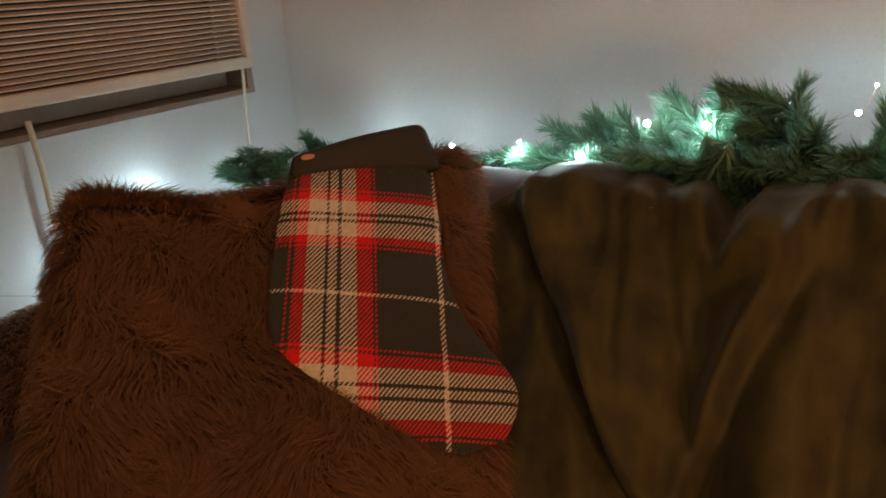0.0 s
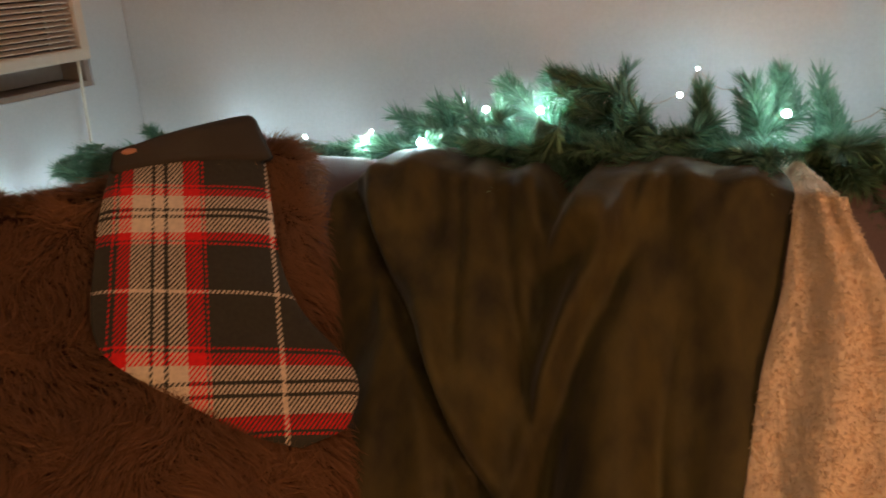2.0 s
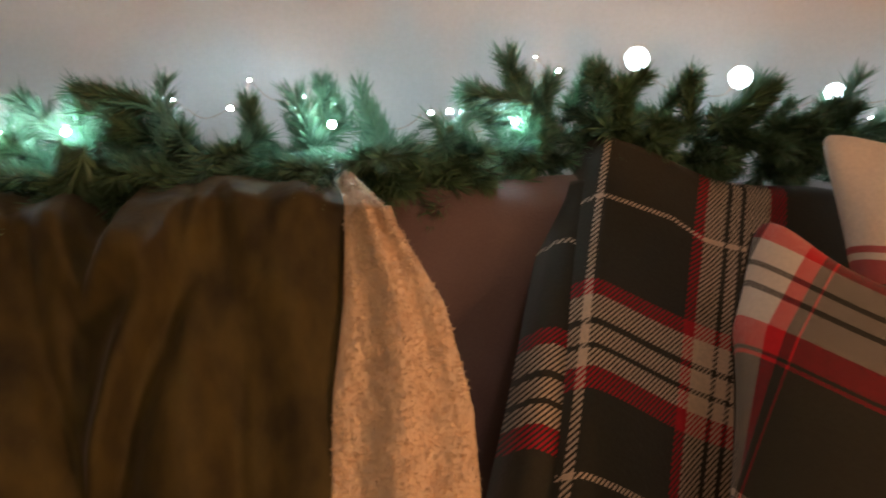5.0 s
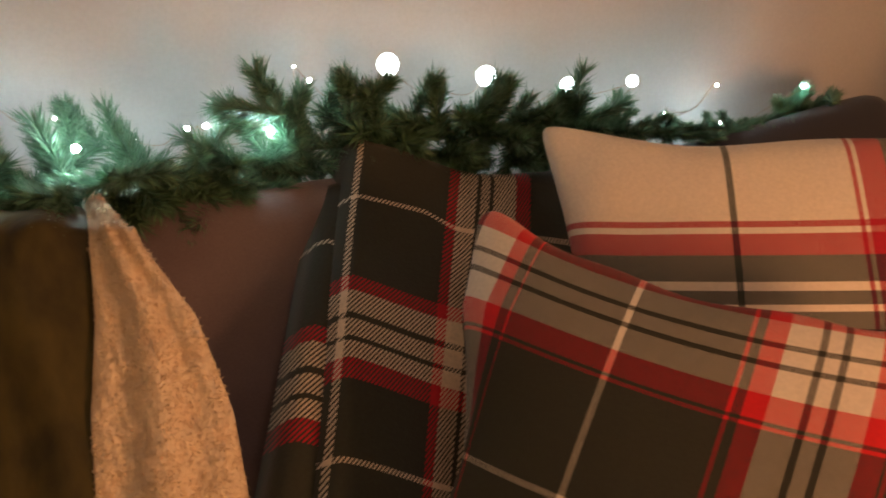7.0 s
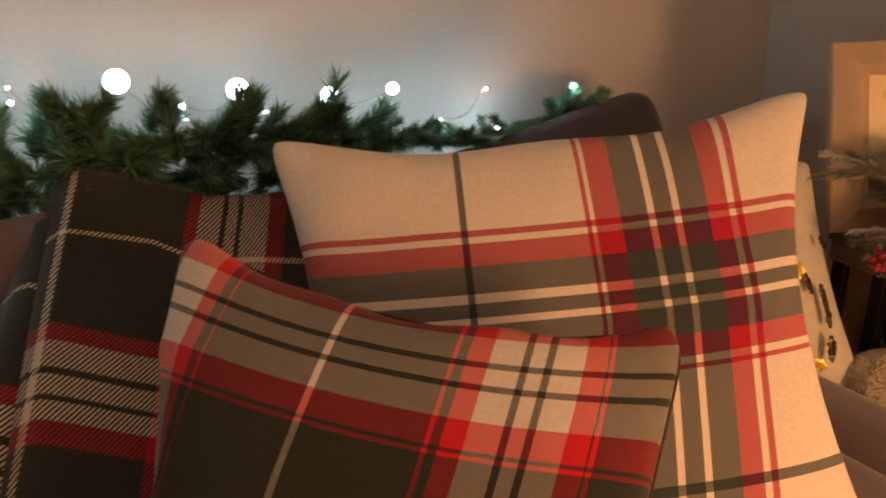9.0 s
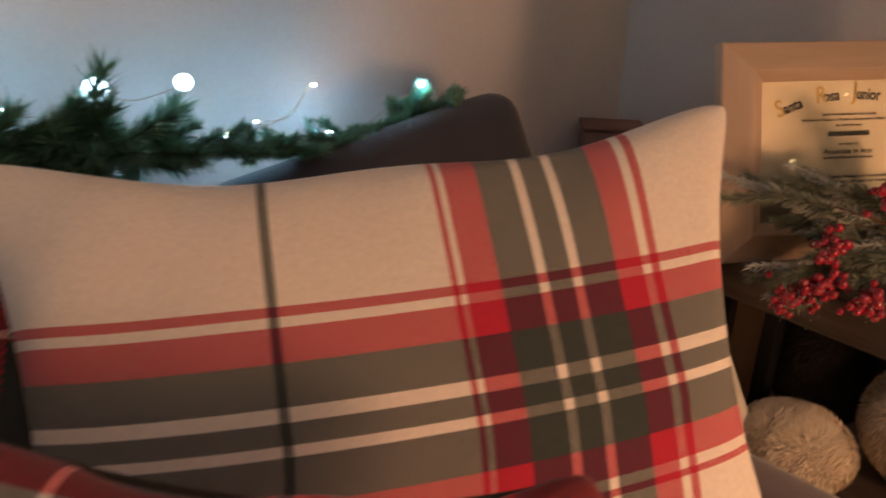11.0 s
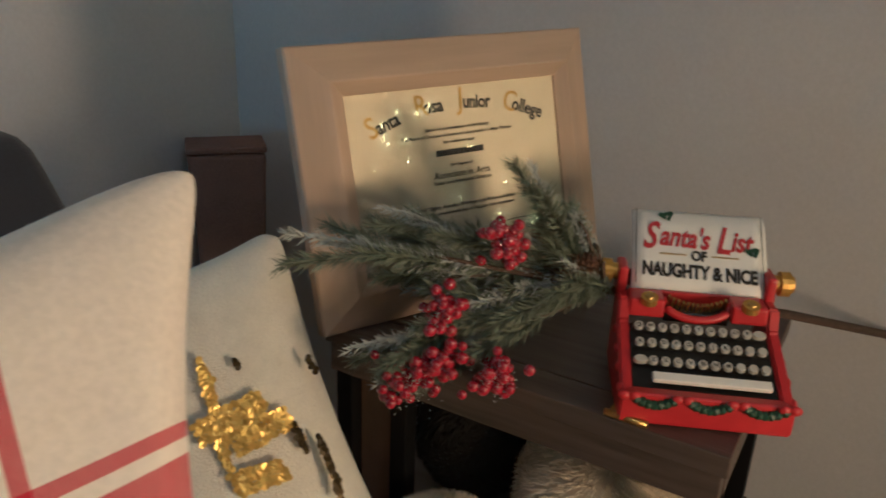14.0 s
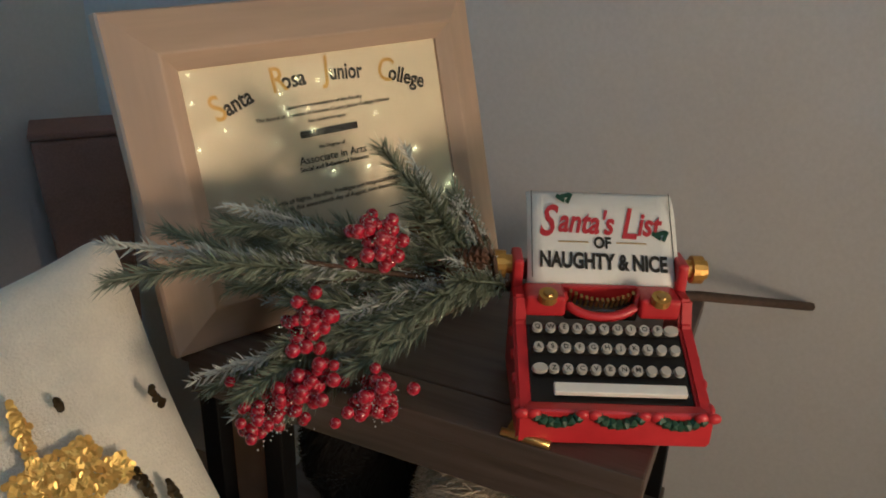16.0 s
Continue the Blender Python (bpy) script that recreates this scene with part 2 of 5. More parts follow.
def box(size, at=(0, 0, 0), bevel=0.0, segs=2):
    """A bevelled box centred at a place."""
    bm = bmesh.new()
    bmesh.ops.create_cube(bm, size=1.0, matrix=Matrix.Translation(at) @ Matrix.Diagonal((*size, 1)))
    if bevel:
        bmesh.ops.bevel(bm, geom=bm.edges[:], offset=bevel, segments=segs, profile=0.6, affect="EDGES")
    return bm


def tube(points, radii, sides=8):
    """A round bar along points, its radius given at each."""
    pts = [Vector(p) for p in points]
    verts, faces = [], []
    for i, p in enumerate(pts):
        d = (pts[min(i + 1, len(pts) - 1)] - pts[max(i - 1, 0)]).normalized()
        a = d.orthogonal().normalized()
        b = d.cross(a)
        r = radii[i] if hasattr(radii, "__len__") else radii
        verts += [p + r * (math.cos(k * math.tau / sides) * a + math.sin(k * math.tau / sides) * b) for k in range(sides)]
    for i in range(len(pts) - 1):
        for k in range(sides):
            n = (k + 1) % sides
            faces.append((i * sides + k, i * sides + n, (i + 1) * sides + n, (i + 1) * sides + k))
    faces += [tuple(range(sides))[::-1], tuple(range((len(pts) - 1) * sides, len(pts) * sides))]
    return verts, faces


def basis(origin, normal, twist=0.0):
    """The pose of a sheet that faces normal: x to its right, y up along it, z out of it."""
    n = Vector(normal).normalized()
    r = Vector((0, 0, 1)).cross(n).normalized()
    u = n.cross(r)
    m = Matrix((r, u, n)).transposed().to_4x4()
    return Matrix.Translation(origin) @ m @ pose(0, 0, 0, 0, 0, twist)


def wob(x, y, seed, scale=1.0):
    """Smooth unevenness between about -1 and 1."""
    g = np.random.default_rng(seed)
    out = 0
    for k in range(6):
        a, ph, f = g.uniform(0, math.tau), g.uniform(0, math.tau), g.uniform(0.6, 2.2) * scale
        out = out + np.sin(f * (x * math.cos(a) + y * math.sin(a)) + ph)
    return out / 3.2


def sheet(fn, nu, nv, thick=0.0, uv=None):
    """Verts, faces and uvs of a cloth fn(u, v), u and v in 0..1, with a back side thick metres behind it."""
    uu, vv = np.meshgrid(np.linspace(0, 1, nu), np.linspace(0, 1, nv), indexing="ij")
    u, v = uu.ravel(), vv.ravel()
    p = fn(u, v)
    e = 1e-3
    nrm = np.cross(fn(u + e, v) - fn(u - e, v), fn(u, v + e) - fn(u, v - e))
    nrm /= np.linalg.norm(nrm, axis=1, keepdims=True) + 1e-12
    k = np.arange(nu * nv).reshape(nu, nv)
    a, b, c, d = k[:-1, :-1].ravel(), k[1:, :-1].ravel(), k[1:, 1:].ravel(), k[:-1, 1:].ravel()
    faces = np.stack([a, b, c, d], 1).tolist()
    t = np.stack([u, v], 1) if uv is None else np.stack(uv(u, v), 1)
    if thick:
        n = nu * nv
        p, t = np.concatenate([p, p - thick * nrm]), np.concatenate([t, t])
        faces += (np.stack([d, c, b, a], 1) + n).tolist()
        rim = np.concatenate([k[:, 0], k[-1, 1:], k[-2::-1, -1], k[0, -2:0:-1]])
        for i, j in zip(rim, np.roll(rim, -1)):
            faces.append((int(j), int(i), int(i) + n, int(j) + n))
    return p, faces, t


def pile(fn, count, length, width, comb, lean=0.7, curl=0.4, seed=1, lock=14.0):
    """Strands on the cloth fn: each a narrow tapering blade; comb is the way they lie."""
    g = np.random.default_rng(seed)
    u, v = g.uniform(0, 1, count), g.uniform(0, 1, count)
    e = 2e-3
    p = fn(u, v)
    nrm = np.cross(fn(u + e, v) - fn(u - e, v), fn(u, v + e) - fn(u, v - e))
    nrm /= np.linalg.norm(nrm, axis=1, keepdims=True) + 1e-12
    comb = np.asarray(comb, float)
    swirl = np.stack([wob(p[:, 0], p[:, 2], seed + 1, lock), wob(p[:, 1], p[:, 2], seed + 2, lock), wob(p[:, 0], p[:, 1] + p[:, 2], seed + 3, lock)], 1)
    d = comb + curl * swirl + 0.28 * g.normal(size=(count, 3))
    d -= (d * nrm).sum(1, keepdims=True) * nrm
    d /= np.linalg.norm(d, axis=1, keepdims=True) + 1e-9
    way = nrm * (1 - lean) + d * lean
    way /= np.linalg.norm(way, axis=1, keepdims=True)
    ln = length * g.uniform(0.55, 1.15, (count, 1))
    side = np.cross(way, nrm)
    side /= np.linalg.norm(side, axis=1, keepdims=True) + 1e-9
    side = side * 0.8 + 0.35 * np.cross(side, way) * g.normal(size=(count, 1))
    w = width * g.uniform(0.6, 1.2, (count, 1))
    mid = p + way * ln * 0.5 + nrm * ln * 0.10
    tip = p + way * ln + 0.25 * ln * d * g.uniform(0, 1, (count, 1)) - nrm * ln * 0.06
    verts = np.stack([p - side * w, p + side * w, mid + side * w * 0.7, mid - side * w * 0.7, tip], 1).reshape(-1, 3)
    i = np.arange(count) * 5
    return verts, np.stack([i, i + 1, i + 2, i + 3], 1).tolist() + np.stack([i + 3, i + 2, i + 4], 1).tolist()


def cushion(w, h, depth, sag=0.035, n=44, wrinkle=0.004, seed=3, flat=2.6, ear=(0, 0), bow=0.0):
    """A stuffed cushion: pinched corners, hollowed edges, full middle; x right, y up, z out. Verts, faces, uvs."""
    s = np.linspace(-1, 1, n)
    s = np.sign(s) * (1 - (1 - np.abs(s)) ** 1.35)
    a, b = np.meshgrid(s, s, indexing="ij")
    a, b = a.ravel(), b.ravel()
    x = a * w / 2 * (1 - sag / w * 2 * (1 - b**2) * a**2)
    y = b * h / 2 * (1 - sag / h * 2 * (1 - a**2) * b**2)
    fall = (1 - np.abs(a) ** flat) * (1 - np.abs(b) ** flat)
    z = depth / 2 * np.clip(fall, 0, 1) ** 0.42
    edge = np.clip(fall * 6, 0, 1)
    z = z + wrinkle * edge * (wob(a * 3, b * 3, seed) + wob(a * 7, b * 7, seed + 1) * 0.5 * (1 - fall))
    y = y + 0.007 * wob(a * 6, b * 0.6, seed + 5) * np.abs(b) ** 4
    tip = (np.abs(a) * np.abs(b)) ** 14
    x, y = x - np.sign(a) * 0.017 * tip, y - np.sign(b) * 0.017 * tip
    k = np.arange(n * n).reshape(n, n)
    c = [k[:-1, :-1].ravel(), k[1:, :-1].ravel(), k[1:, 1:].ravel(), k[:-1, 1:].ravel()]
    t = np.stack([(x + w / 2) / w, (y + bow * (1 - a**2) + h / 2) / h], 1)
    pull = (np.clip(a, 0, 1) * np.clip(b, 0, 1)) ** 2.5
    x, y = x + ear[0] * pull, y + ear[1] * pull
    front = np.stack([x, y, z], 1)
    back = np.stack([x, y, -np.maximum(z, 0)], 1)
    faces = np.stack(c, 1).tolist() + (np.stack(c[::-1], 1) + n * n).tolist()
    return np.concatenate([front, back]), faces, np.concatenate([t, t])


def seam(w, h, sag, radius, ear=(0, 0)):
    """The closed cord round a cushion's edge."""
    pts = []
    for k in range(97):
        q = 4 * (k % 96) / 96
        i, f = int(q), (q - int(q)) * 2 - 1
        a, b = [(f, 1), (1, -f), (-f, -1), (-1, f)][i]
        tip = 0.017 * (abs(a) * abs(b)) ** 14
        pull = (max(a, 0) * max(b, 0)) ** 2.5
        pts.append((a * (w / 2 - tip) * (1 - sag / w * 2 * (1 - b**2) * a**2) + ear[0] * pull, b * (h / 2 - tip) * (1 - sag / h * 2 * (1 - a**2) * b**2) + ear[1] * pull, 0))
    return tube(pts, radius, 6)


# ---- room ----
def slab(name, size, at, mat, label):
    ob = part(name, box(size, at, 0.0), mat, None, label)
    return tagged(ob, label, "room", kind="structure")


LEFT, BACK, RIGHT, FRONT, TOP = -1.118, 1.463, 2.28, -2.2, 2.40
slab("floor", (RIGHT - LEFT + 0.4, BACK - FRONT + 0.4, 0.1), ((LEFT + RIGHT) / 2, (BACK + FRONT) / 2, -0.05), carpet, "brown carpeted floor of the living room")
slab("ceiling", (RIGHT - LEFT + 0.4, BACK - FRONT + 0.4, 0.1), ((LEFT + RIGHT) / 2, (BACK + FRONT) / 2, TOP + 0.05), ceiling_paint, "plain white painted ceiling")
SKEW = Matrix.Translation((LEFT, BACK, 0)) @ pose(0, 0, 0, 0, 0, -2.4) @ Matrix.Translation((-LEFT, -BACK, 0))
slab("wall_north", (RIGHT - LEFT + 0.1, 0.12, TOP), ((LEFT + RIGHT) / 2 + 0.05, BACK + 0.06, TOP / 2), paint, "off-white painted wall behind the sofa").matrix_basis = SKEW
slab("wall_east", (0.12, BACK - FRONT + 0.6, TOP), (RIGHT + 0.06, (BACK + FRONT) / 2 - 0.30, TOP / 2), paint, "off-white painted wall beside the table").matrix_basis = SKEW
slab("wall_south", (RIGHT - LEFT, 0.12, TOP), ((LEFT + RIGHT) / 2, FRONT - 0.06, TOP / 2), paint, "off-white painted wall across the room")
# the window wall, with a real opening
SILL, WTOP, W0, W1 = 0.847, 1.98, 0.25, 1.338
wall_west = thing("wall_west", "off-white painted wall with a window opening", "wall", kind="structure")
for a, b, z0, z1 in ((FRONT - 0.12, W0, 0, TOP), (W1, BACK + 0.12, 0, TOP), (W0, W1, 0, SILL), (W0, W1, WTOP, TOP)):
    part("wall_section", box((0.12, b - a, z1 - z0), (LEFT - 0.06, (a + b) / 2, (z0 + z1) / 2)), paint, wall_west)

window = thing("window_1", "dark window with brown trim behind a raised blind", "window", kind="structure")
part("window_sill", box((0.08, W1 - W0, 0.012), (LEFT - 0.045, (W0 + W1) / 2, SILL + 0.006), 0.002), trim_dark, window)
part("jamb", box((0.08, 0.014, WTOP - SILL - 0.012), (LEFT - 0.045, W1 - 0.007, (SILL + WTOP) / 2 + 0.006), 0.002), trim_dark, window)
part("jamb", box((0.08, 0.014, WTOP - SILL - 0.012), (LEFT - 0.045, W0 + 0.007, (SILL + WTOP) / 2 + 0.006), 0.002), trim_dark, window)
part("pane", box((0.006, W1 - W0 - 0.03, WTOP - SILL - 0.02), (LEFT - 0.095, (W0 + W1) / 2, (SILL + WTOP) / 2)), night_glass, window)
part("window_frame", box((0.02, W1 - W0 - 0.03, 0.04), (LEFT - 0.08, (W0 + W1) / 2, SILL + 0.034), 0.003), trim_dark, window)


def blind():
    b = thing("window_blind", "cream slatted window blind, lowered almost to the sill", "blind", pose(LEFT + 0.012, 0, 0))
    y0, y1, low = 0.27, 1.318, 0.906
    part("bottom_rail", box((0.03, y1 - y0, 0.026), (0, (y0 + y1) / 2, low + 0.013), 0.005), blind_mat, b)
    part("head_rail", box((0.03, y1 - y0, 0.04), (0, (y0 + y1) / 2, 1.95), 0.004), blind_mat, b)
    me = None
    for k in range(92):
        z = low + 0.034 + k * 0.0107
        if me is None:
            bm = box((0.0125, y1 - y0 - 0.03, 0.0024), (0, 0, 0), 0.0)
            me = bpy.data.meshes.new("slat")
            bm.to_mesh(me)
            bm.free()
            me.materials.append(blind_mat)
        under("slat", me, b, "", pose(0, (y0 + y1) / 2, z, 0, 24, 0))
    for y in (y0 + 0.02, y1 - 0.012):
        part("side_tape", box((0.032, 0.02, 1.0), (0.001, y, low + 0.52), 0.003), blind_mat, b)
    pts = [(0.012, 1.282 - 0.003 * k, low - 0.05 * k) for k in range(8)]
    under("pull_cord", mesh_of("pull_cord", *tube(pts, 0.0035, 6), cord_mat), b, "white pull cord")
    pts = [(0.02, 0.762 + 0.002 * k + 0.002 * math.sin(k), low - 0.02 - 0.045 * k) for k in range(8)]
    under("pull_cord", mesh_of("pull_cord", *tube(pts, 0.0055, 6), cord_mat), b, "thick white pull cord")
    return b


blind()


# ---- sofa ----
def rounded(size, at, r, rot=(0, 0, 0)):
    bm = box(size, (0, 0, 0), r, 5)
    bmesh.ops.transform(bm, matrix=pose(*at, *rot), verts=bm.verts)
    return bm


sofa = thing("sofa", "dark brown fabric sofa against the wall, half hidden under throws", "sofa", pose(0, 0, 0))
part("base", rounded((2.56, 0.92, 0.26), (0.30, 0.80, 0.19), 0.04), sofa_cloth, sofa, smooth=True)
for x in (-0.50, 0.30, 1.10):
    part("seat_cushion", rounded((0.79, 0.62, 0.13), (x, 0.58, 0.375), 0.05), sofa_cloth, sofa, smooth=True)
part("back", rounded((2.33, 0.20, 0.48), (0.405, 1.17, 0.50), 0.07, (-4, 0, 0)), sofa_cloth, sofa, smooth=True)
for x, y, tilt, r, wide in ((-0.12, 0.955, -26, 0, 0.73), (0.475, 1.00, -34, -2, 0.45)):
    part("back_cushion", rounded((wide, 0.17, 0.47), (x, y, 0.575), 0.075, (tilt, r, 0)), sofa_cloth, sofa, smooth=True)
part("arm", rounded((0.16, 0.86, 0.26), (-0.90, 0.72, 0.44), 0.06), sofa_cloth, sofa, smooth=True)
part("arm", rounded((0.12, 0.80, 0.18), (1.53, 0.74, 0.39), 0.05), sofa_cloth, sofa, smooth=True)
for x in (-0.85, 1.45):
    for y in (0.47, 1.15):
        part("foot", box((0.05, 0.05, 0.07), (x, y, 0.035), 0.006), black_metal, sofa)

CORNER = basis((1.626, 1.073, 0.836), (-0.269, -0.909, 0.318), 14) @ pose(-0.375, -0.190, -0.07)
corner_cushion = thing("back_cushion", "dark grey-brown sofa cushion propped in the sofa's corner", "cushion", CORNER, "cushions on the sofa")
part("cover", rounded((0.80, 0.43, 0.14), (0, 0, 0), 0.060), cushion_cloth, corner_cushion, smooth=True)


# ---- fur throw and stocking ----
FUR = basis((-0.256, 0.636, 0.783), (0.54, -0.51, 0.67), -10.5)
FM = np.array(FUR)


def fur_fn(u, v):
    """The fur throw: v from the floor side up, over the top and down behind."""
    s = v * 0.62 - 0.40
    top = np.interp(u, [0, 0.31, 0.42, 0.53, 0.88, 1.0], [0.060, 0.064, 0.077, 0.088, 0.129, 0.118])
    over = np.clip(s - top, 0, None)
    x = -0.375 + 0.475 * u
    y = np.where(s < top, s, top + 0.035 * np.sin(np.clip(over / 0.035, 0, 1.57)))
    z = -0.02 - 0.9 * np.clip(over - 0.012, 0, None) + 0.010 * wob(x * 14, y * 14, 51)
    round_l = np.clip((0.10 - u) / 0.10, 0, 1)
    z = z - 0.10 * round_l**2.2 - 0.05 * np.clip((u - 0.93) / 0.07, 0, 1) ** 2
    z = z - 0.05 * np.clip((-0.18 - y) / 0.2, 0, 1) ** 2
    q = np.stack([x, y + 0.006 * wob(x * 30, y, 57), z, np.ones_like(x)], 1)
    return (q @ FM.T)[:, :3]


fur_throw = thing("fur_throw", "shaggy brown faux fur throw draped over the sofa's corner", "throw blanket")
v, f, t = sheet(fur_fn, 50, 60, 0.015)
under("backing", mesh_of("backing", v, f, fur_base, t), fur_throw)
comb = FUR.to_3x3() @ Vector((0.35, -1.0, 0.0))
v, f = pile(fur_fn, 60000, 0.034, 0.0009, comb, 0.52, 0.95, 4, 42.0)
under("fur_nap", mesh_of("fur_nap", v, f, fur_hair), fur_throw, "long brown fur")["kind"] = "stuff"


def arm_fn(u, v):
    a = -0.3 + 3.6 * v
    y = 0.90 - 0.62 * u
    return np.stack([-0.90 - 0.10 * np.cos(a) + 0.012 * wob(y * 20, a, 5), y, 0.55 + 0.08 * np.sin(a)], 1)


arm_throw = thing("fur_arm_throw", "brown faux fur throw lying over the sofa's arm", "throw blanket")
v, f, t = sheet(arm_fn, 14, 22, 0.01)
under("backing", mesh_of("backing", v, f, fur_base, t), arm_throw)
v, f = pile(arm_fn, 12000, 0.028, 0.0009, (0.1, -0.2, -1), 0.7, 0.8, 9, 16.0)
under("fur_nap", mesh_of("fur_nap", v, f, fur_hair), arm_throw, "long brown fur")["kind"] = "stuff"

stocking_cloth = tartan(
    "stocking_plaid",
    [(0, OLIVE), (0.080, RED), (0.089, OLIVE), (0.103, RED), (0.149, CREAM), (0.226, INK), (0.238, CREAM), (0.273, INK), (0.286, CREAM), (0.351, RED),
     (0.412, OLIVE), (0.419, RED), (0.428, OLIVE), (0.673, CREAM), (0.693, OLIVE)],
    [(0, OLIVE), (0.052, RED), (0.060, OLIVE), (0.070, RED), (0.116, CREAM), (0.169, INK), (0.181, CREAM), (0.208, INK), (0.220, CREAM), (0.266, RED),
     (0.306, OLIVE), (0.317, RED), (0.326, OLIVE), (0.500, CREAM), (0.511, OLIVE), (0.670, RED), (0.678, OLIVE), (0.686, RED), (0.713, CREAM), (0.763, INK),
     (0.775, CREAM), (0.788, INK), (0.800, CREAM), (0.847, RED), (0.875, OLIVE), (0.880, RED), (0.888, OLIVE)],
    0.29, 200.0, 0.5)


def stocking():
    """A flat stuffed stocking: leg, foot with a round toe, and a turned-down cuff."""
    st = thing("christmas_stocking", "red, cream and dark plaid christmas stocking with dark cuff", "stocking", FUR)
    n = 60
    s = np.linspace(0, 1, n)
    # left outline: down the back of the leg, round the heel, along the sole; right: down the front, over the instep to the toe
    lk = [(-0.122, 0.118), (-0.133, 0.068), (-0.140, -0.01), (-0.141, -0.058), (-0.130, -0.089), (-0.090, -0.118), (-0.04, -0.149), (0.006, -0.180), (0.05, -0.193)]
    rk = [(0.036, 0.126), (0.040, 0.066), (0.042, 0.008), (0.054, -0.040), (0.073, -0.070), (0.094, -0.095), (0.111, -0.119), (0.114, -0.146), (0.096, -0.179)]
    kt = np.linspace(0, 1, len(lk))

    def smooth(keys):
        c = np.stack([np.interp(s, kt, [k[i] for k in keys]) for i in (0, 1)], 1)
        for _ in range(14):
            c[1:-1] = (c[:-2] + 2 * c[1:-1] + c[2:]) / 4
        return c

    left, right = smooth(lk), smooth(rk)
    m = 30
    w = np.linspace(0, 1, m)
    flat = left[:, None] * (1 - w)[None, :, None] + right[:, None] * w[None, :, None]
    x, y = flat[..., 0].ravel(), flat[..., 1].ravel()
    ww, ss = np.tile(w, n), np.repeat(s, m)
    body = (1 - np.abs(2 * ww - 1) ** 3) ** 0.5 * np.clip((1 - ss) * 9, 0, 1) ** 0.5
    z = 0.012 * body + 0.0025 * wob(x * 40, y * 40, 71)
    k = np.arange(n * m).reshape(n, m)
    c = [k[:-1, :-1].ravel(), k[1:, :-1].ravel(), k[1:, 1:].ravel(), k[:-1, 1:].ravel()]
    faces = np.stack(c, 1).tolist() + (np.stack(c[::-1], 1) + n * m).tolist()
    p = np.concatenate([np.stack([x, y, z + 0.004], 1), np.stack([x, y, -z * 0.7 + 0.003], 1)])
    # the weave leans where the cloth is stretched over the heel and the instep
    tu, tv = (p[:, 0] + 0.145) / 0.265, (p[:, 1] + 0.195) / 0.32
    lean_u = np.interp(tu, [0.08, 0.15, 0.23, 0.28, 0.35], [0.06, 0.05, 0.03, 0.02, 0.0])
    lean_v = np.interp(tv, [0.0, 0.2, 0.32, 0.51, 0.72, 0.9], [0.05, 0.05, 0.078, 0.065, 0.02, 0.0])
    t = np.stack([tu - (tv - 0.56) * lean_u, tv + (tu - 0.5) * lean_v], 1)
    under("sock", mesh_of("sock", p, faces, stocking_cloth, t), st)
    # the cuff: a band folded over, its top leaning back
    top, low = np.array([[-0.120, 0.132], [0.024, 0.183]]), np.array([[-0.124, 0.106], [0.044, 0.123]])

    def cuff_fn(u, v):
        q = (low[0] * (1 - u)[:, None] + low[1] * u[:, None]) * (1 - v)[:, None] + (top[0] * (1 - u)[:, None] + top[1] * u[:, None]) * v[:, None]
        edge = np.clip(1 - (np.abs(2 * u - 1)) ** 6, 0, 1) ** 0.5
        return np.stack([q[:, 0], q[:, 1] + 0.004 * np.sin(u * 3.1), 0.016 + 0.006 * edge - 0.020 * np.clip(v - 0.8, 0, 1) * 5 * 0.5 + 0.0015 * wob(u * 8, v * 5, 77)], 1)

    v, f, t = sheet(cuff_fn, 30, 12, 0.022)
    under("cuff", mesh_of("cuff", v, f, cuff_cloth, t), st, "dark brown felt cuff")
    bm = bmesh.new()
    bmesh.ops.create_uvsphere(bm, u_segments=14, v_segments=8, radius=0.008, matrix=pose(-0.104, 0.126, 0.021, 0, 0, 12) @ Matrix.Diagonal((1, 0.45, 0.35, 1)))
    part("badge", bm, material("badge", (0.55, 0.25, 0.16), 0.5), st, "small copper-coloured oval badge", smooth=True)
    return st


stocking()


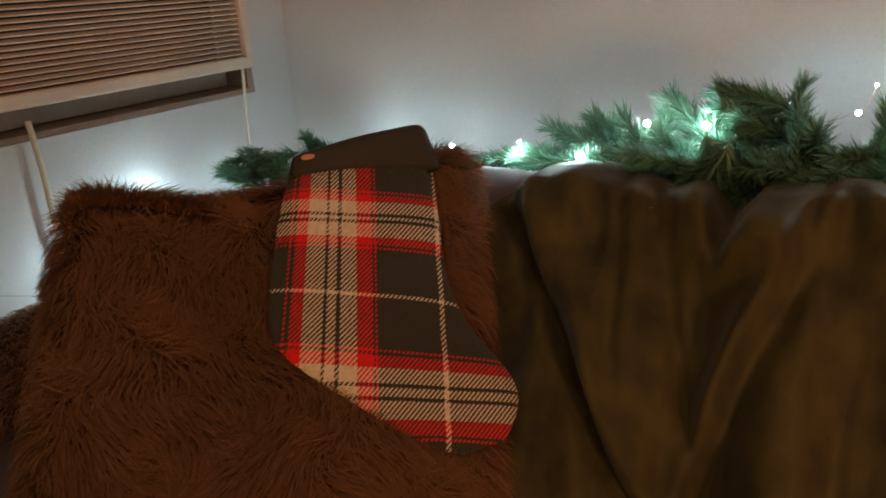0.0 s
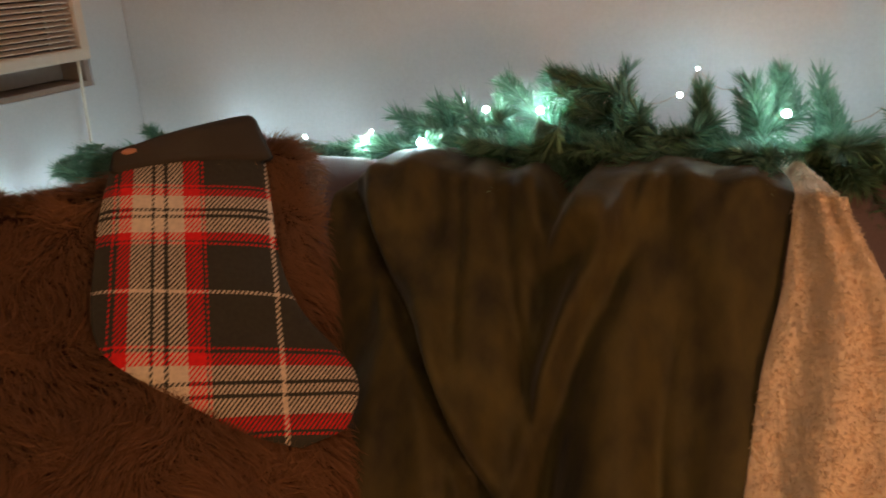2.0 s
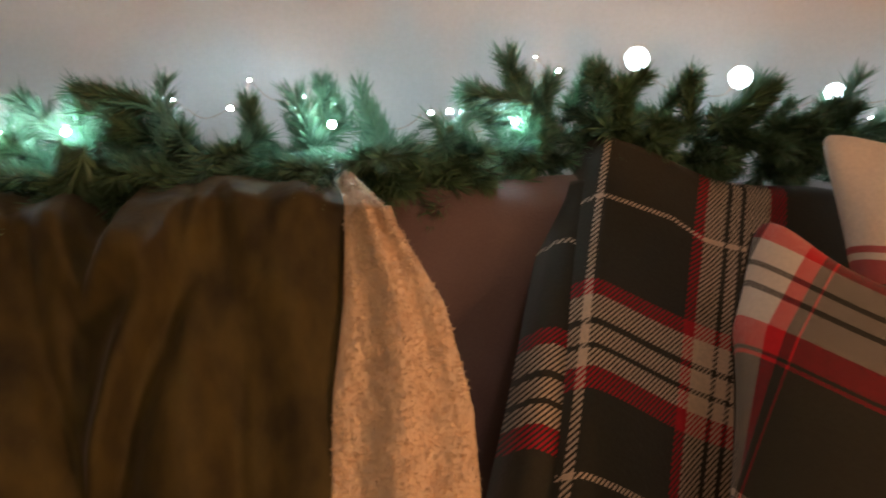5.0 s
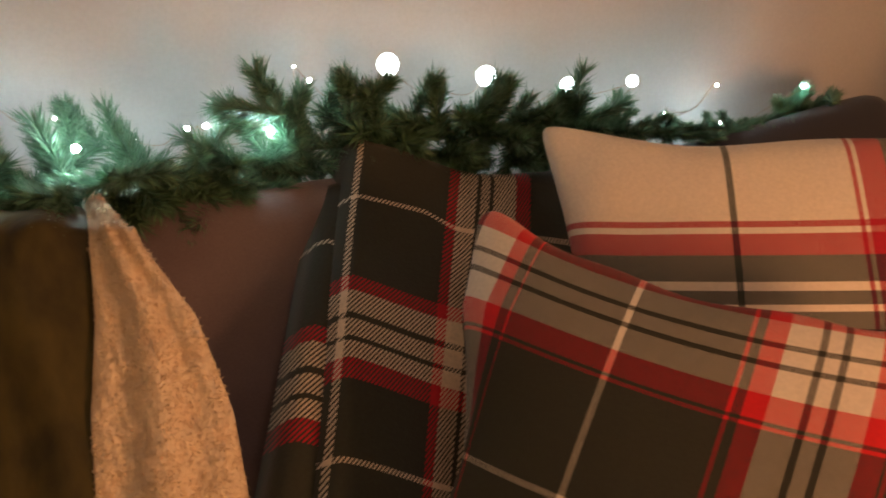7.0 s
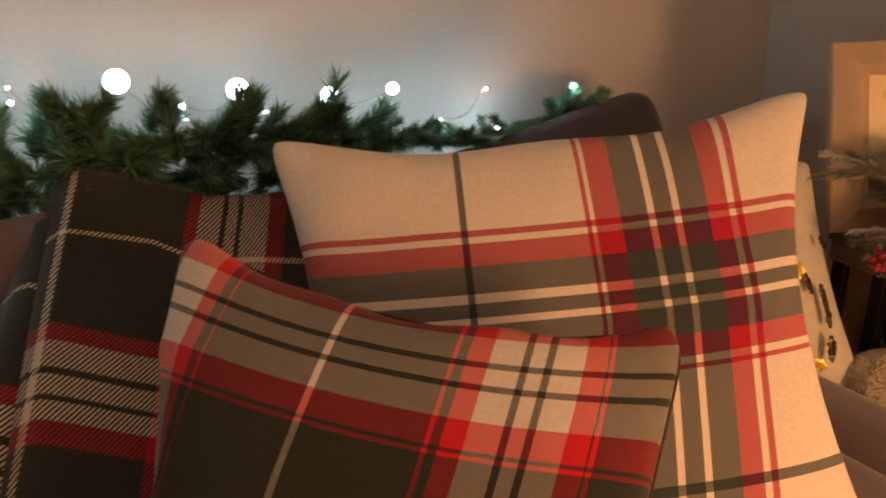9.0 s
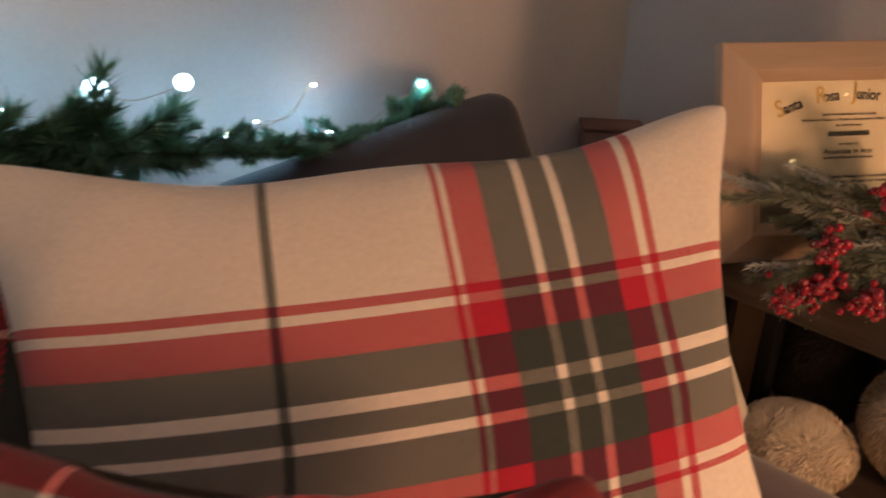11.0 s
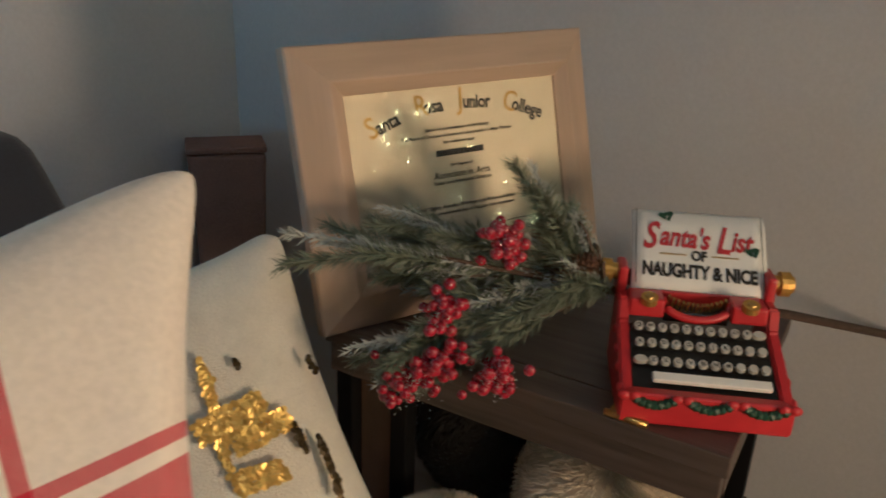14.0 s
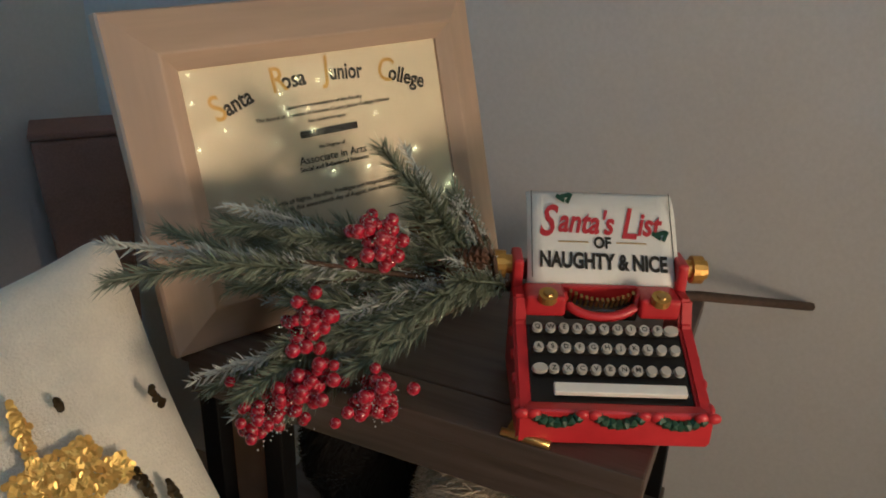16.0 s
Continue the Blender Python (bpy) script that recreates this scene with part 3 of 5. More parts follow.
# ---- green blanket with sherpa lining ----
def green_fn(u, v):
    """v from the seat up the leaning front, over the back's top and down behind."""
    left = -0.285 + 0.13 * np.clip(0.62 - v, 0, 1) ** 1.2
    x = left + (0.285 - 0.03 * np.clip(0.62 - v, 0, 1) - left) * u
    crest = np.interp(x, [-0.29, -0.255, -0.185, -0.06, 0.0, 0.026, 0.06, 0.14, 0.29], [0.775, 0.805, 0.833, 0.815, 0.813, 0.780, 0.822, 0.833, 0.815])
    f = np.clip(v / 0.62, 0, 1)
    b = np.clip((v - 0.62) / 0.38, 0, 1)
    z = 0.40 + (crest - 0.40) * f + 0.012 * np.sin(b * 3.1) - 0.10 * b**2
    y = 0.615 + 0.29 * f + 0.26 * b
    body = np.clip(1.25 - f, 0.36, 1)
    fold = 0.028 * wob(x * 26, f * 2.2, 181) * body + 0.016 * wob(x * 60, f * 3.0, 182) * body
    line = (x - (-0.270 + 0.33 * np.clip(1.0 - f, 0, 1))) / 0.012
    crease = -0.045 * np.exp(-(line**2)) * np.clip(1.1 - f, 0, 1) ** 0.3 + 0.018 * np.exp(-(((line - 2.4) / 1.8) ** 2))
    line2 = (x - (0.10 - 0.085 * np.sin(np.clip((0.86 - f) / 0.75, 0, 1) * 1.9))) / 0.016
    crease2 = 0.030 * np.exp(-(line2**2)) * np.clip((0.92 - f) * 6, 0, 1) - 0.014 * np.exp(-(((line2 - 1.9) / 1.0) ** 2)) * np.clip((0.92 - f) * 6, 0, 1)
    bulge = 0.062 * np.exp(-(((x - 0.065) / 0.045) ** 2 + ((f - 0.90) / 0.075) ** 2)) - 0.022 * np.exp(-(((x - 0.125) / 0.02) ** 2 + ((f - 0.86) / 0.10) ** 2))
    flute = 0.011 * wob(x * 75, f * 1.5, 183) * np.clip((x - 0.10) / 0.05, 0, 1) * np.clip(f - 0.35, 0, 1)
    pleat = 0.0
    for top, low, deep, width in ((-0.235, -0.14, 0.014, 0.010), (-0.185, -0.03, 0.014, 0.012), (-0.12, 0.01, 0.010, 0.011), (0.125, 0.105, 0.012, 0.009), (0.19, 0.165, 0.009, 0.008), (-0.03, 0.055, 0.010, 0.012)):
        off = (x - (top + (low - top) * (1 - f)) - 0.012 * np.sin(f * 7 + top * 40)) / width
        pleat = pleat - deep * (np.exp(-(off**2)) - 0.7 * np.exp(-(((off - 2.2) / 1.3) ** 2))) * np.clip(0.6 + 0.6 * np.sin(f * 5 + top * 70), 0.05, 1)
    rumple = (0.010 * wob(x * 48, f * 9 + b * 6, 187) + 0.006 * wob(x * 95, f * 14 + b * 9, 188)) * np.clip((f - 0.72) / 0.2, 0, 1)
    push = rumple + pleat + fold + crease + crease2 + bulge + flute + 0.006 * wob(x * 26, f * 9, 83)
    k = np.clip(1.0 - b * 1.5, 0, 1)
    return np.stack([x + 0.006 * np.sin(f * 6), y - 0.85 * push * k, z + 0.53 * push * k + 0.004 * wob(x * 50, f * 4, 85)], 1)


blanket = thing("plush_blanket", "olive-brown velour blanket with cream sherpa lining, draped over the sofa back", "blanket")
v, f, t = sheet(green_fn, 110, 100, 0.008)
under("velour_side", mesh_of("velour_side", v, f, velour, t), blanket)


SHERPA_V = [0, 0.25, 0.5, 0.7, 0.85, 1]
SHERPA_L = [(0.252, 0.645, 0.42), (0.256, 0.722, 0.55), (0.262, 0.792, 0.655), (0.277, 0.846, 0.74), (0.281, 0.900, 0.822), (0.270, 1.06, 0.825)]
SHERPA_R = [(0.405, 0.61, 0.42), (0.403, 0.70, 0.56), (0.399, 0.756, 0.655), (0.376, 0.805, 0.745), (0.325, 0.860, 0.828), (0.276, 1.06, 0.828)]


def sherpa_fn(u, v):
    """The turned-back lining: narrow at the top, widening towards the seat."""
    w = np.clip(v, 0, 1)
    a = np.stack([np.interp(w, SHERPA_V, [p[i] for p in SHERPA_L]) for i in range(3)], 1)
    b = np.stack([np.interp(w, SHERPA_V, [p[i] for p in SHERPA_R]) for i in range(3)], 1)
    p = a * (1 - u)[:, None] + b * u[:, None]
    full = np.clip(1.05 - w, 0, 1) ** 0.5
    out = 0.030 * np.sin(np.clip(u, 0, 1) * math.pi) * full + 0.0075 * np.sin(u * 14 + w * 3 + np.sin(w * 7)) * full
    out = out + 0.0018 * wob(p[:, 0] * 150, p[:, 2] * 120, 91) + 0.0009 * wob(p[:, 0] * 420, p[:, 2] * 380, 92)
    return p + out[:, None] * np.array([0.05, -0.85, 0.5]) + (v - w)[:, None] * np.array([0, 0, 0.5])


v, f, t = sheet(sherpa_fn, 80, 200, 0.014)
lining = under("sherpa_lining", mesh_of("sherpa_lining", v, f, sherpa_mat, t), blanket, "cream sherpa fleece lining")
v, f = pile(sherpa_fn, 9000, 0.0042, 0.0010, (0.3, -0.2, -0.3), 0.5, 1.5, 14, 110.0)
under("fleece_nap", mesh_of("fleece_nap", v, f, sherpa_nap), lining)["kind"] = "stuff"

# ---- dark plaid throw ----
throw_cloth = tartan(
    "throw_plaid",
    [(0, BOTTLE), (0.032, CREAM), (0.048, BOTTLE), (0.352, MAROON), (0.390, CREAM), (0.455, INK), (0.469, CREAM), (0.507, INK), (0.521, CREAM), (0.610, MAROON), (0.668, BOTTLE)],
    [(0, BOTTLE), (0.095, CREAM), (0.107, BOTTLE), (0.262, MAROON), (0.310, CREAM), (0.349, INK), (0.362, CREAM), (0.405, INK), (0.418, CREAM), (0.477, MAROON), (0.518, BOTTLE), (0.733, CREAM), (0.745, BOTTLE)],
    0.50, 150.0)
THROW = np.array(basis((0.5827, 0.8888, 0.717), (0.274, -0.572, 0.773), -38.2))


def throw_fn(u, v, shift=0.0, back=0.0, wide=0.42):
    x = -0.045 + wide * u - shift
    y = -0.30 + 0.58 * v - 0.5 * shift
    z = 0.008 * wob(u * 6, v * 5, 101) - 0.10 * np.clip((v - 0.90) / 0.10, 0, 1) ** 2 - 0.05 * np.clip((0.05 - u) / 0.05, 0, 1) ** 2 - back
    z = z + 0.012 * np.sin(u * 12 + v * 2) * np.clip(0.8 - v, 0, 1)
    y = y + 0.012 * np.sin(u * 8 + 1.0) * np.clip(v - 0.5, 0, 1) * 2 + 0.34 * np.clip(x, 0, 0.4) * np.clip(v - 0.7, 0, 1) / 0.3
    q = np.stack([x, y, z, np.ones_like(x)], 1)
    return (q @ THROW.T)[:, :3]


def throw_weave(u, v):
    """The check leans with the drape and sags a little across it."""
    w = u * 0.52 / 0.42
    return w - (v - 0.6) * np.clip(0.03 + 0.36 * (w - 0.04), 0, 0.2), v - np.interp(w, [0.05, 0.18, 0.30, 0.42, 0.62], [0.0, 0.012, 0.026, 0.012, 0.030]) * np.clip((v - 0.55) / 0.15, 0, 1)


plaid_throw = thing("plaid_throw", "folded dark green and red plaid throw over the sofa back", "throw blanket")
v, f, t = sheet(lambda u, v: throw_fn(u, v, wide=0.52), 70, 70, 0.012, throw_weave)
under("top_layer", mesh_of("top_layer", v, f, throw_cloth, t), plaid_throw)
v, f, t = sheet(lambda u, v: throw_fn(u, v * 0.82, 0.045 * (1 - 0.6 * v), 0.028), 40, 60, 0.012, lambda u, v: (0.72 + 0.95 * u, v * 0.82 + 0.09))
under("under_layer", mesh_of("under_layer", v, f, throw_cloth, t), plaid_throw)

# ---- plaid cushions ----
W1C = 0.66
pillow_cloth = tartan(
    "pillow_plaid",
    [(0, WHITE), (0.350, FOREST), (0.363, WHITE), (0.559, CRIMSON), (0.568, WHITE), (0.577, CRIMSON), (0.620, FOREST), (0.665, WHITE), (0.679, FOREST), (0.709, WHITE), (0.722, FOREST),
     (0.768, CRIMSON), (0.803, WHITE), (0.815, CRIMSON), (0.826, WHITE)],
    [(0, WHITE), (0.323, FOREST), (0.336, WHITE), (0.504, CRIMSON), (0.515, WHITE), (0.524, CRIMSON), (0.559, FOREST), (0.608, WHITE), (0.621, FOREST), (0.644, WHITE), (0.657, FOREST), (0.706, CRIMSON),
     (0.745, WHITE), (0.754, CRIMSON), (0.766, WHITE)],
    W1C, 1100.0, fuzz=0.06, dark=0.66)
P1 = basis((1.146, 0.612, 0.807), (-0.2985, -0.591, 0.749), 0.8)
big = thing("plaid_cushion", "large cream cushion with red and green plaid bands", "cushion", P1 @ pose(-0.094, -0.143, -0.084, 12, -6, 0.0), "cushions on the sofa")
v, f, t = cushion(W1C, 0.67, 0.11, 0.060, 72, 0.006, 3, 2.6, (0.022, -0.012), 0.017)
t[:, 0] += np.clip(0.6 - t[:, 1], 0, 0.4) * 0.12
under("cover", mesh_of("cover", v, f, pillow_cloth, t), big)

W2C = 0.54
small_cloth = tartan(
    "small_pillow_plaid",
    [(0, BOTTLE), (0.04, WHITE), (0.128, SCARLET), (0.157, BOTTLE), (0.176, SCARLET), (0.183, BOTTLE), (0.378, WHITE), (0.390, BOTTLE), (0.580, SCARLET), (0.588, BOTTLE), (0.605, SCARLET), (0.638, WHITE),
     (0.688, INK), (0.700, WHITE), (0.724, INK), (0.736, WHITE), (0.785, SCARLET), (0.817, BOTTLE), (0.822, SCARLET), (0.829, BOTTLE)],
    [(0, BOTTLE), (0.398, WHITE), (0.410, BOTTLE), (0.637, SCARLET), (0.645, BOTTLE), (0.656, SCARLET), (0.705, WHITE), (0.759, INK), (0.771, WHITE), (0.804, INK), (0.816, WHITE), (0.866, SCARLET)],
    W2C, 1100.0, fuzz=0.06, dark=0.5)
def tuck(tu, tv):
    """How far the cushion's side is pushed in below its top corner."""
    return W2C * np.clip(0.73 - tv, 0, 0.4) * np.interp(tu, [0.0, 0.08, 0.13, 0.17, 0.3], [0.38, 0.34, 0.22, 0.08, 0])


P2 = basis((0.8227, 0.5313, 0.7597), (-0.421, -0.525, 0.74), 3.1)
small = thing("plaid_cushion", "dark green and red plaid cushion leaning on a larger cushion", "cushion", P2 @ pose(-0.060, -0.127, -0.05, 0, 0, -13), "cushions on the sofa")
v, f, t = cushion(W2C, 0.48, 0.12, 0.046, 72, 0.005, 13, 2.6, (-0.028, 0.010))
tu, tv = t[:, 0], t[:, 1]
v[:, 0] += tuck(tu, tv)
# the stuffing bows the check across and along the cushion
t = np.stack([tu - (tv - 0.7) * np.interp(tu, [0.3, 0.38, 0.6, 0.72, 0.8, 0.85], [0, 0.02, 0.035, 0.055, 0.09, 0.1]),
              tv - np.interp(tv, [0.4, 0.7, 0.85], [0.2, 0.27, 0.38]) * (tu - 0.46) ** 2 * np.where(tu > 0.5, 0.8, 1.0)], 1)
under("cover", mesh_of("cover", v, f, small_cloth, t), small)
v, f = seam(W2C, 0.48, 0.046, 0.0025, (-0.028, 0.010))
v = np.array([tuple(q) for q in v])
v[:, 0] += tuck(v[:, 0] / W2C + 0.5, v[:, 1] / 0.48 + 0.5)
under("seam", mesh_of("seam", v, f, cuff_cloth), small)

P3 = basis((1.676, 0.772, 0.792), (-0.72, -0.55, 0.42), 0) @ pose(-0.165, -0.262, -0.045, 0, 0, 12) @ pose(0.208, 0.208, 0, 0, 0, 16) @ pose(-0.208, -0.208, 0)
sequinned = thing("sequin_cushion", "white fleece cushion with a gold sequin pattern", "cushion", P3, "cushions on the sofa")


def squeeze(v):
    """The cushion is pressed in towards its foot on one side."""
    v[:, 0] -= 0.16 * (0.208 - v[:, 1]) * np.clip(v[:, 0] / 0.2, 0, 1)
    return v


v, f, t = cushion(0.45, 0.45, 0.13, 0.02, 60, 0.005, 23)
cover = under("cover", mesh_of("cover", squeeze(v), f, white_cloth, t), sequinned)


# ---- garland and string lights ----
def sprig_mesh(name, length, count, needle, mat, seed, spread=0.9, thick=0.0009):
    """One branch tip along +z: a thin stem set all round with needles that point outwards and forwards."""
    g = np.random.default_rng(seed)
    verts, faces = tube([(0, 0, 0), (0.003, 0.002, length * 0.5), (0.0, 0.004, length)], [0.0022, 0.0018, 0.001], 5)
    verts = [tuple(v) for v in verts]
    for k in range(count):
        h = length * g.uniform(0.04, 1.0)
        a = g.uniform(0, math.tau)
        out = Vector((math.cos(a), math.sin(a), 0))
        lean = g.uniform(0.35, 1.0) * spread * (1.15 - 0.5 * h / length)
        d = (out * lean + Vector((0, 0, 1)) * g.uniform(0.5, 1.0)).normalized()
        ln = needle * g.uniform(0.65, 1.15)
        s = d.orthogonal().normalized()
        s = (s * math.cos(a * 3) + d.cross(s) * math.sin(a * 3)) * thick
        b = Vector((0, 0, h))
        i = len(verts)
        m = b + d * ln * 0.55 + Vector((0, 0, ln * 0.04))
        verts += [tuple(b - s), tuple(b + s), tuple(m + s), tuple(m - s), tuple(b + d * ln + Vector((0, 0, ln * 0.1)))]
        faces += [(i, i + 1, i + 2, i + 3), (i + 3, i + 2, i + 4)]
    return mesh_of(name, verts, faces, mat, smooth=False)


garland = thing("garland", "artificial green pine garland laid along the top of the sofa back", "garland")


def garland_line(x):
    """The garland's middle: y and z at x."""
    y = np.interp(x, [-1.0, -0.6, -0.35, -0.1, 0.35, 0.55, 0.9, 1.6], [1.16, 1.23, 1.20, 1.09, 1.09, 1.15, 1.18, 1.20])
    z = np.interp(x, [-1.0, -0.6, -0.35, -0.15, 0.1, 0.5, 0.8, 1.05, 1.3, 1.6], [0.703, 0.730, 0.765, 0.80, 0.815, 0.825, 0.835, 0.81, 0.775, 0.80])
    return y, z


xs = np.linspace(-1.0, 1.6, 70)
pts = [(x, *garland_line(x)) for x in xs]
under("stem", mesh_of("stem", *tube(pts, 0.005, 6), bark), garland)
kinds = [sprig_mesh("sprig", length, 330, 0.033, needle_mat, 200 + n, 1.25) for n, length in enumerate((0.075, 0.09, 0.10, 0.07, 0.085))]
g = np.random.default_rng(12)
for k in range(340):
    x = -1.0 + 2.60 * (k + g.uniform(-0.4, 0.4)) / 340
    y, z = garland_line(x)
    thin = 0.62 if x < -0.3 or x > 1.1 else 1.0
    a = g.uniform(0, math.tau)
    d = Vector((g.normal() * 0.85, -0.8 * abs(math.cos(a)) if g.uniform() < 0.8 else 0.4, math.sin(a) * 0.55)).normalized()
    if x < -0.3 or x > 1.1:
        d.z = abs(d.z) * 0.4
        d.normalize()
    c = d.to_track_quat("Z", "Y").to_matrix().to_4x4()
    under("sprig", kinds[k % 5], garland, "", Matrix.Translation((x, y - 0.01, z)) @ c @ pose(0, 0, 0, 0, 0, g.uniform(0, 360)) @ Matrix.Scale(thin * g.uniform(0.75, 1.05), 4))
# the front of the mass, hanging over the blankets
for k in range(90):
    x = (-0.46 + 0.82 * k / 60 if k < 60 else 0.40 + 0.65 * (k - 60) / 30) + g.uniform(-0.01, 0.01)
    y, z = garland_line(x)
    d = Vector((g.normal() * 1.1, -0.55, g.uniform(-0.55, 0.25))).normalized()
    c = d.to_track_quat("Z", "Y").to_matrix().to_4x4()
    under("sprig", kinds[k % 5], garland, "", Matrix.Translation((x, y - g.uniform(0.04, 0.10) * (1.0 if x < 0.37 else 0.35), z + (g.uniform(0.01, 0.03) if x < 0.37 else g.uniform(-0.05, 0.01)))) @ c @ pose(0, 0, 0, 0, 0, g.uniform(0, 360)) @ Matrix.Scale(g.uniform(0.7, 0.95), 4))
# the tips that stand out of the mass
for base, tip in (((0.10, 1.10, 0.86), (-0.04, 1.10, 0.915)), ((0.06, 1.10, 0.85), (-0.02, 1.08, 0.89)), ((0.05, 1.10, 0.84), (0.067, 1.10, 0.912)), ((-0.03, 1.10, 0.83), (-0.104, 1.10, 0.905)), ((-0.16, 1.14, 0.80), (-0.24, 1.16, 0.86)),
                  ((-0.20, 1.17, 0.79), (-0.31, 1.18, 0.83)), ((0.17, 1.10, 0.82), (0.167, 1.10, 0.893)), ((0.26, 1.11, 0.85), (0.259, 1.10, 0.924)), ((0.315, 1.11, 0.83), (0.308, 1.10, 0.903)), ((0.50, 1.15, 0.85), (0.439, 1.12, 0.905)),
                  ((0.53, 1.14, 0.85), (0.500, 1.12, 0.945)), ((0.54, 1.14, 0.84), (0.56, 1.12, 0.915)), ((0.64, 1.15, 0.86), (0.617, 1.12, 0.94)), ((0.66, 1.15, 0.86), (0.687, 1.12, 0.92)), ((0.74, 1.17, 0.86), (0.760, 1.12, 0.925)),
                  ((0.88, 1.18, 0.84), (0.895, 1.14, 0.91)), ((0.98, 1.19, 0.82), (1.00, 1.15, 0.88)), ((0.01, 1.02, 0.85), (-0.01, 0.97, 0.76)), ((0.03, 1.02, 0.85), (0.02, 0.96, 0.77)), ((-0.02, 1.02, 0.85), (-0.035, 0.98, 0.78)),
                  ((1.50, 1.20, 0.79), (1.53, 1.18, 0.85)), ((1.52, 1.20, 0.79), (1.47, 1.18, 0.83)), ((1.54, 1.19, 0.79), (1.60, 1.18, 0.83)), ((-0.92, 1.17, 0.705), (-1.04, 1.12, 0.715)), ((-0.85, 1.22, 0.71), (-0.857, 1.20, 0.780)), ((-0.90, 1.20, 0.71), (-0.98, 1.15, 0.735))):
    base, tip = Vector(base), Vector(tip)
    for e in range(3):
        d = ((tip - base).normalized() + Vector(g.normal(size=3)) * (0.0, 0.28, 0.34)[e]).normalized()
        start = tip - d * min(0.095, (tip - base).length) * (1.0, 1.1, 1.3)[e]
        c = d.to_track_quat("Z", "Y").to_matrix().to_4x4()
        under("sprig", kinds[(e + int(base.x * 40)) % 5], garland, "", Matrix.Translation(start) @ c @ pose(0, 0, 0, 0, 0, 70 * e) @ Matrix.Scale(min(0.095, (tip - base).length) / 0.105 + 0.12, 4))

lights = thing("string_lights", "cool white string lights on copper wire, lit, woven through the garland", "string lights")
spots = [(-1.03, 0.60, 0.64, 10), (-1.03, 0.84, 0.58, 9), (-1.07, 1.03, 0.672, 9), (-1.0, 1.22, 0.69, 8), (-0.80, 1.34, 0.73, 8), (-0.60, 1.34, 0.75, 6), (-0.454, 1.35, 0.765, 3.4), (-0.34, 1.13, 0.803, 8.5), (-0.299, 1.345, 0.805, 3.4), (-0.205, 1.04, 0.825, 9.9), (-0.15, 1.345, 0.805, 2.8),
         (-0.135, 1.12, 0.858, 7), (-0.053, 1.11, 0.860, 8), (0.028, 1.335, 0.86, 3.4), (0.12, 1.25, 0.86, 6), (0.145, 1.33, 0.89, 3.4), (0.223, 1.325, 0.865, 3.4),
         (0.26, 1.09, 0.868, 8), (0.33, 1.34, 0.82, 2.8), (0.393, 1.2, 0.859, 6), (0.419, 1.2, 0.861, 6), (0.50, 1.15, 0.855, 6), (0.569, 1.2, 0.915, 5), (0.585, 1.31, 0.925, 2.8), (0.672, 1.15, 0.865, 5), (0.720, 1.232, 0.9305, 19), (0.80, 1.20, 0.89, 5),
         (0.902, 1.259, 0.898, 19), (0.957, 1.30, 0.85, 2.8), (1.0445, 1.227, 0.878, 16), (1.123, 1.152, 0.892, 11), (1.162, 1.29, 0.825, 2.8), (1.207, 1.222, 0.802, 4.5), (1.338, 1.198, 0.865, 4), (1.295, 1.29, 0.80, 2.8), (1.412, 1.265, 0.775, 6), (1.519, 1.172, 0.855, 4.5)]
for i in range(len(spots) - 1):
    a, b = Vector(spots[i][:3]), Vector(spots[i + 1][:3])
    pts = [a.lerp(b, k / 8) + Vector((0, 0.01 * math.sin(k * 0.8 + i), -0.018 * math.sin(math.pi * k / 8))) for k in range(9)]
    under("wire", mesh_of("wire", *tube(pts, 0.0005, 5), wire_mat), lights)
bm = bmesh.new()
bmesh.ops.create_icosphere(bm, subdivisions=2, radius=0.001)
bulb_mesh = bpy.data.meshes.new("bulb")
bm.to_mesh(bulb_mesh)
bm.free()
bulb_mesh.materials.append(led_glow)
# oversized dimmer bulbs: the bloom round the brightest LEDs is built into their size
bloom_mesh = bulb_mesh.copy()
bloom_mesh.name = "bloom_bulb"
bloom_mesh.materials[0] = bloom_glow
for x, y, z, r in spots:
    if x < 0.65 and y < 1.30:
        x, y, z = x + 0.010, y - 0.045, z + 0.010
    under("bulb", bulb_mesh if r < 10 else bloom_mesh, lights, "", Matrix.Translation((x, y, z)) @ Matrix.Scale(r * (0.58 if r < 10 else 0.95), 4))


# ---- table ----
T = Matrix.Translation((1.688, 0.306, 0)) @ pose(0, 0, 0, 0, 0, -5)
table = thing("side_table", "dark wooden box table with a hinged lid and black metal legs", "side table", T)
L, D, H = 0.44, 0.34, 0.655
part("lid_edge", box((0.045, L, 0.022), (0.0225, L / 2, H - 0.011), 0.002), wood_dark, table)
part("lid", box((D - 0.046, L, 0.022), (0.046 + (D - 0.046) / 2 + 0.001, L / 2, H - 0.011), 0.002), wood_dark, table)
part("apron", box((0.02, L - 0.01, 0.035), (0.014, L / 2, H - 0.0405), 0.002), wood_dark, table)
part("apron", box((D - 0.03, 0.02, 0.035), (D / 2 + 0.012, 0.014, H - 0.0405), 0.002), wood_dark, table)
part("apron", box((D - 0.03, 0.02, 0.035), (D / 2 + 0.012, L - 0.014, H - 0.0405), 0.002), wood_dark, table)
for x in (0.02, D - 0.02):
    for y in (0.02, L - 0.02, L - 0.095):
        part("leg", box((0.022, 0.022, H - 0.058), (x, y, (H - 0.058) / 2), 0.002), black_metal, table)
part("shelf", box((D - 0.01, L - 0.01, 0.02), (D / 2, L / 2, 0.38), 0.003), wood_dark, table)
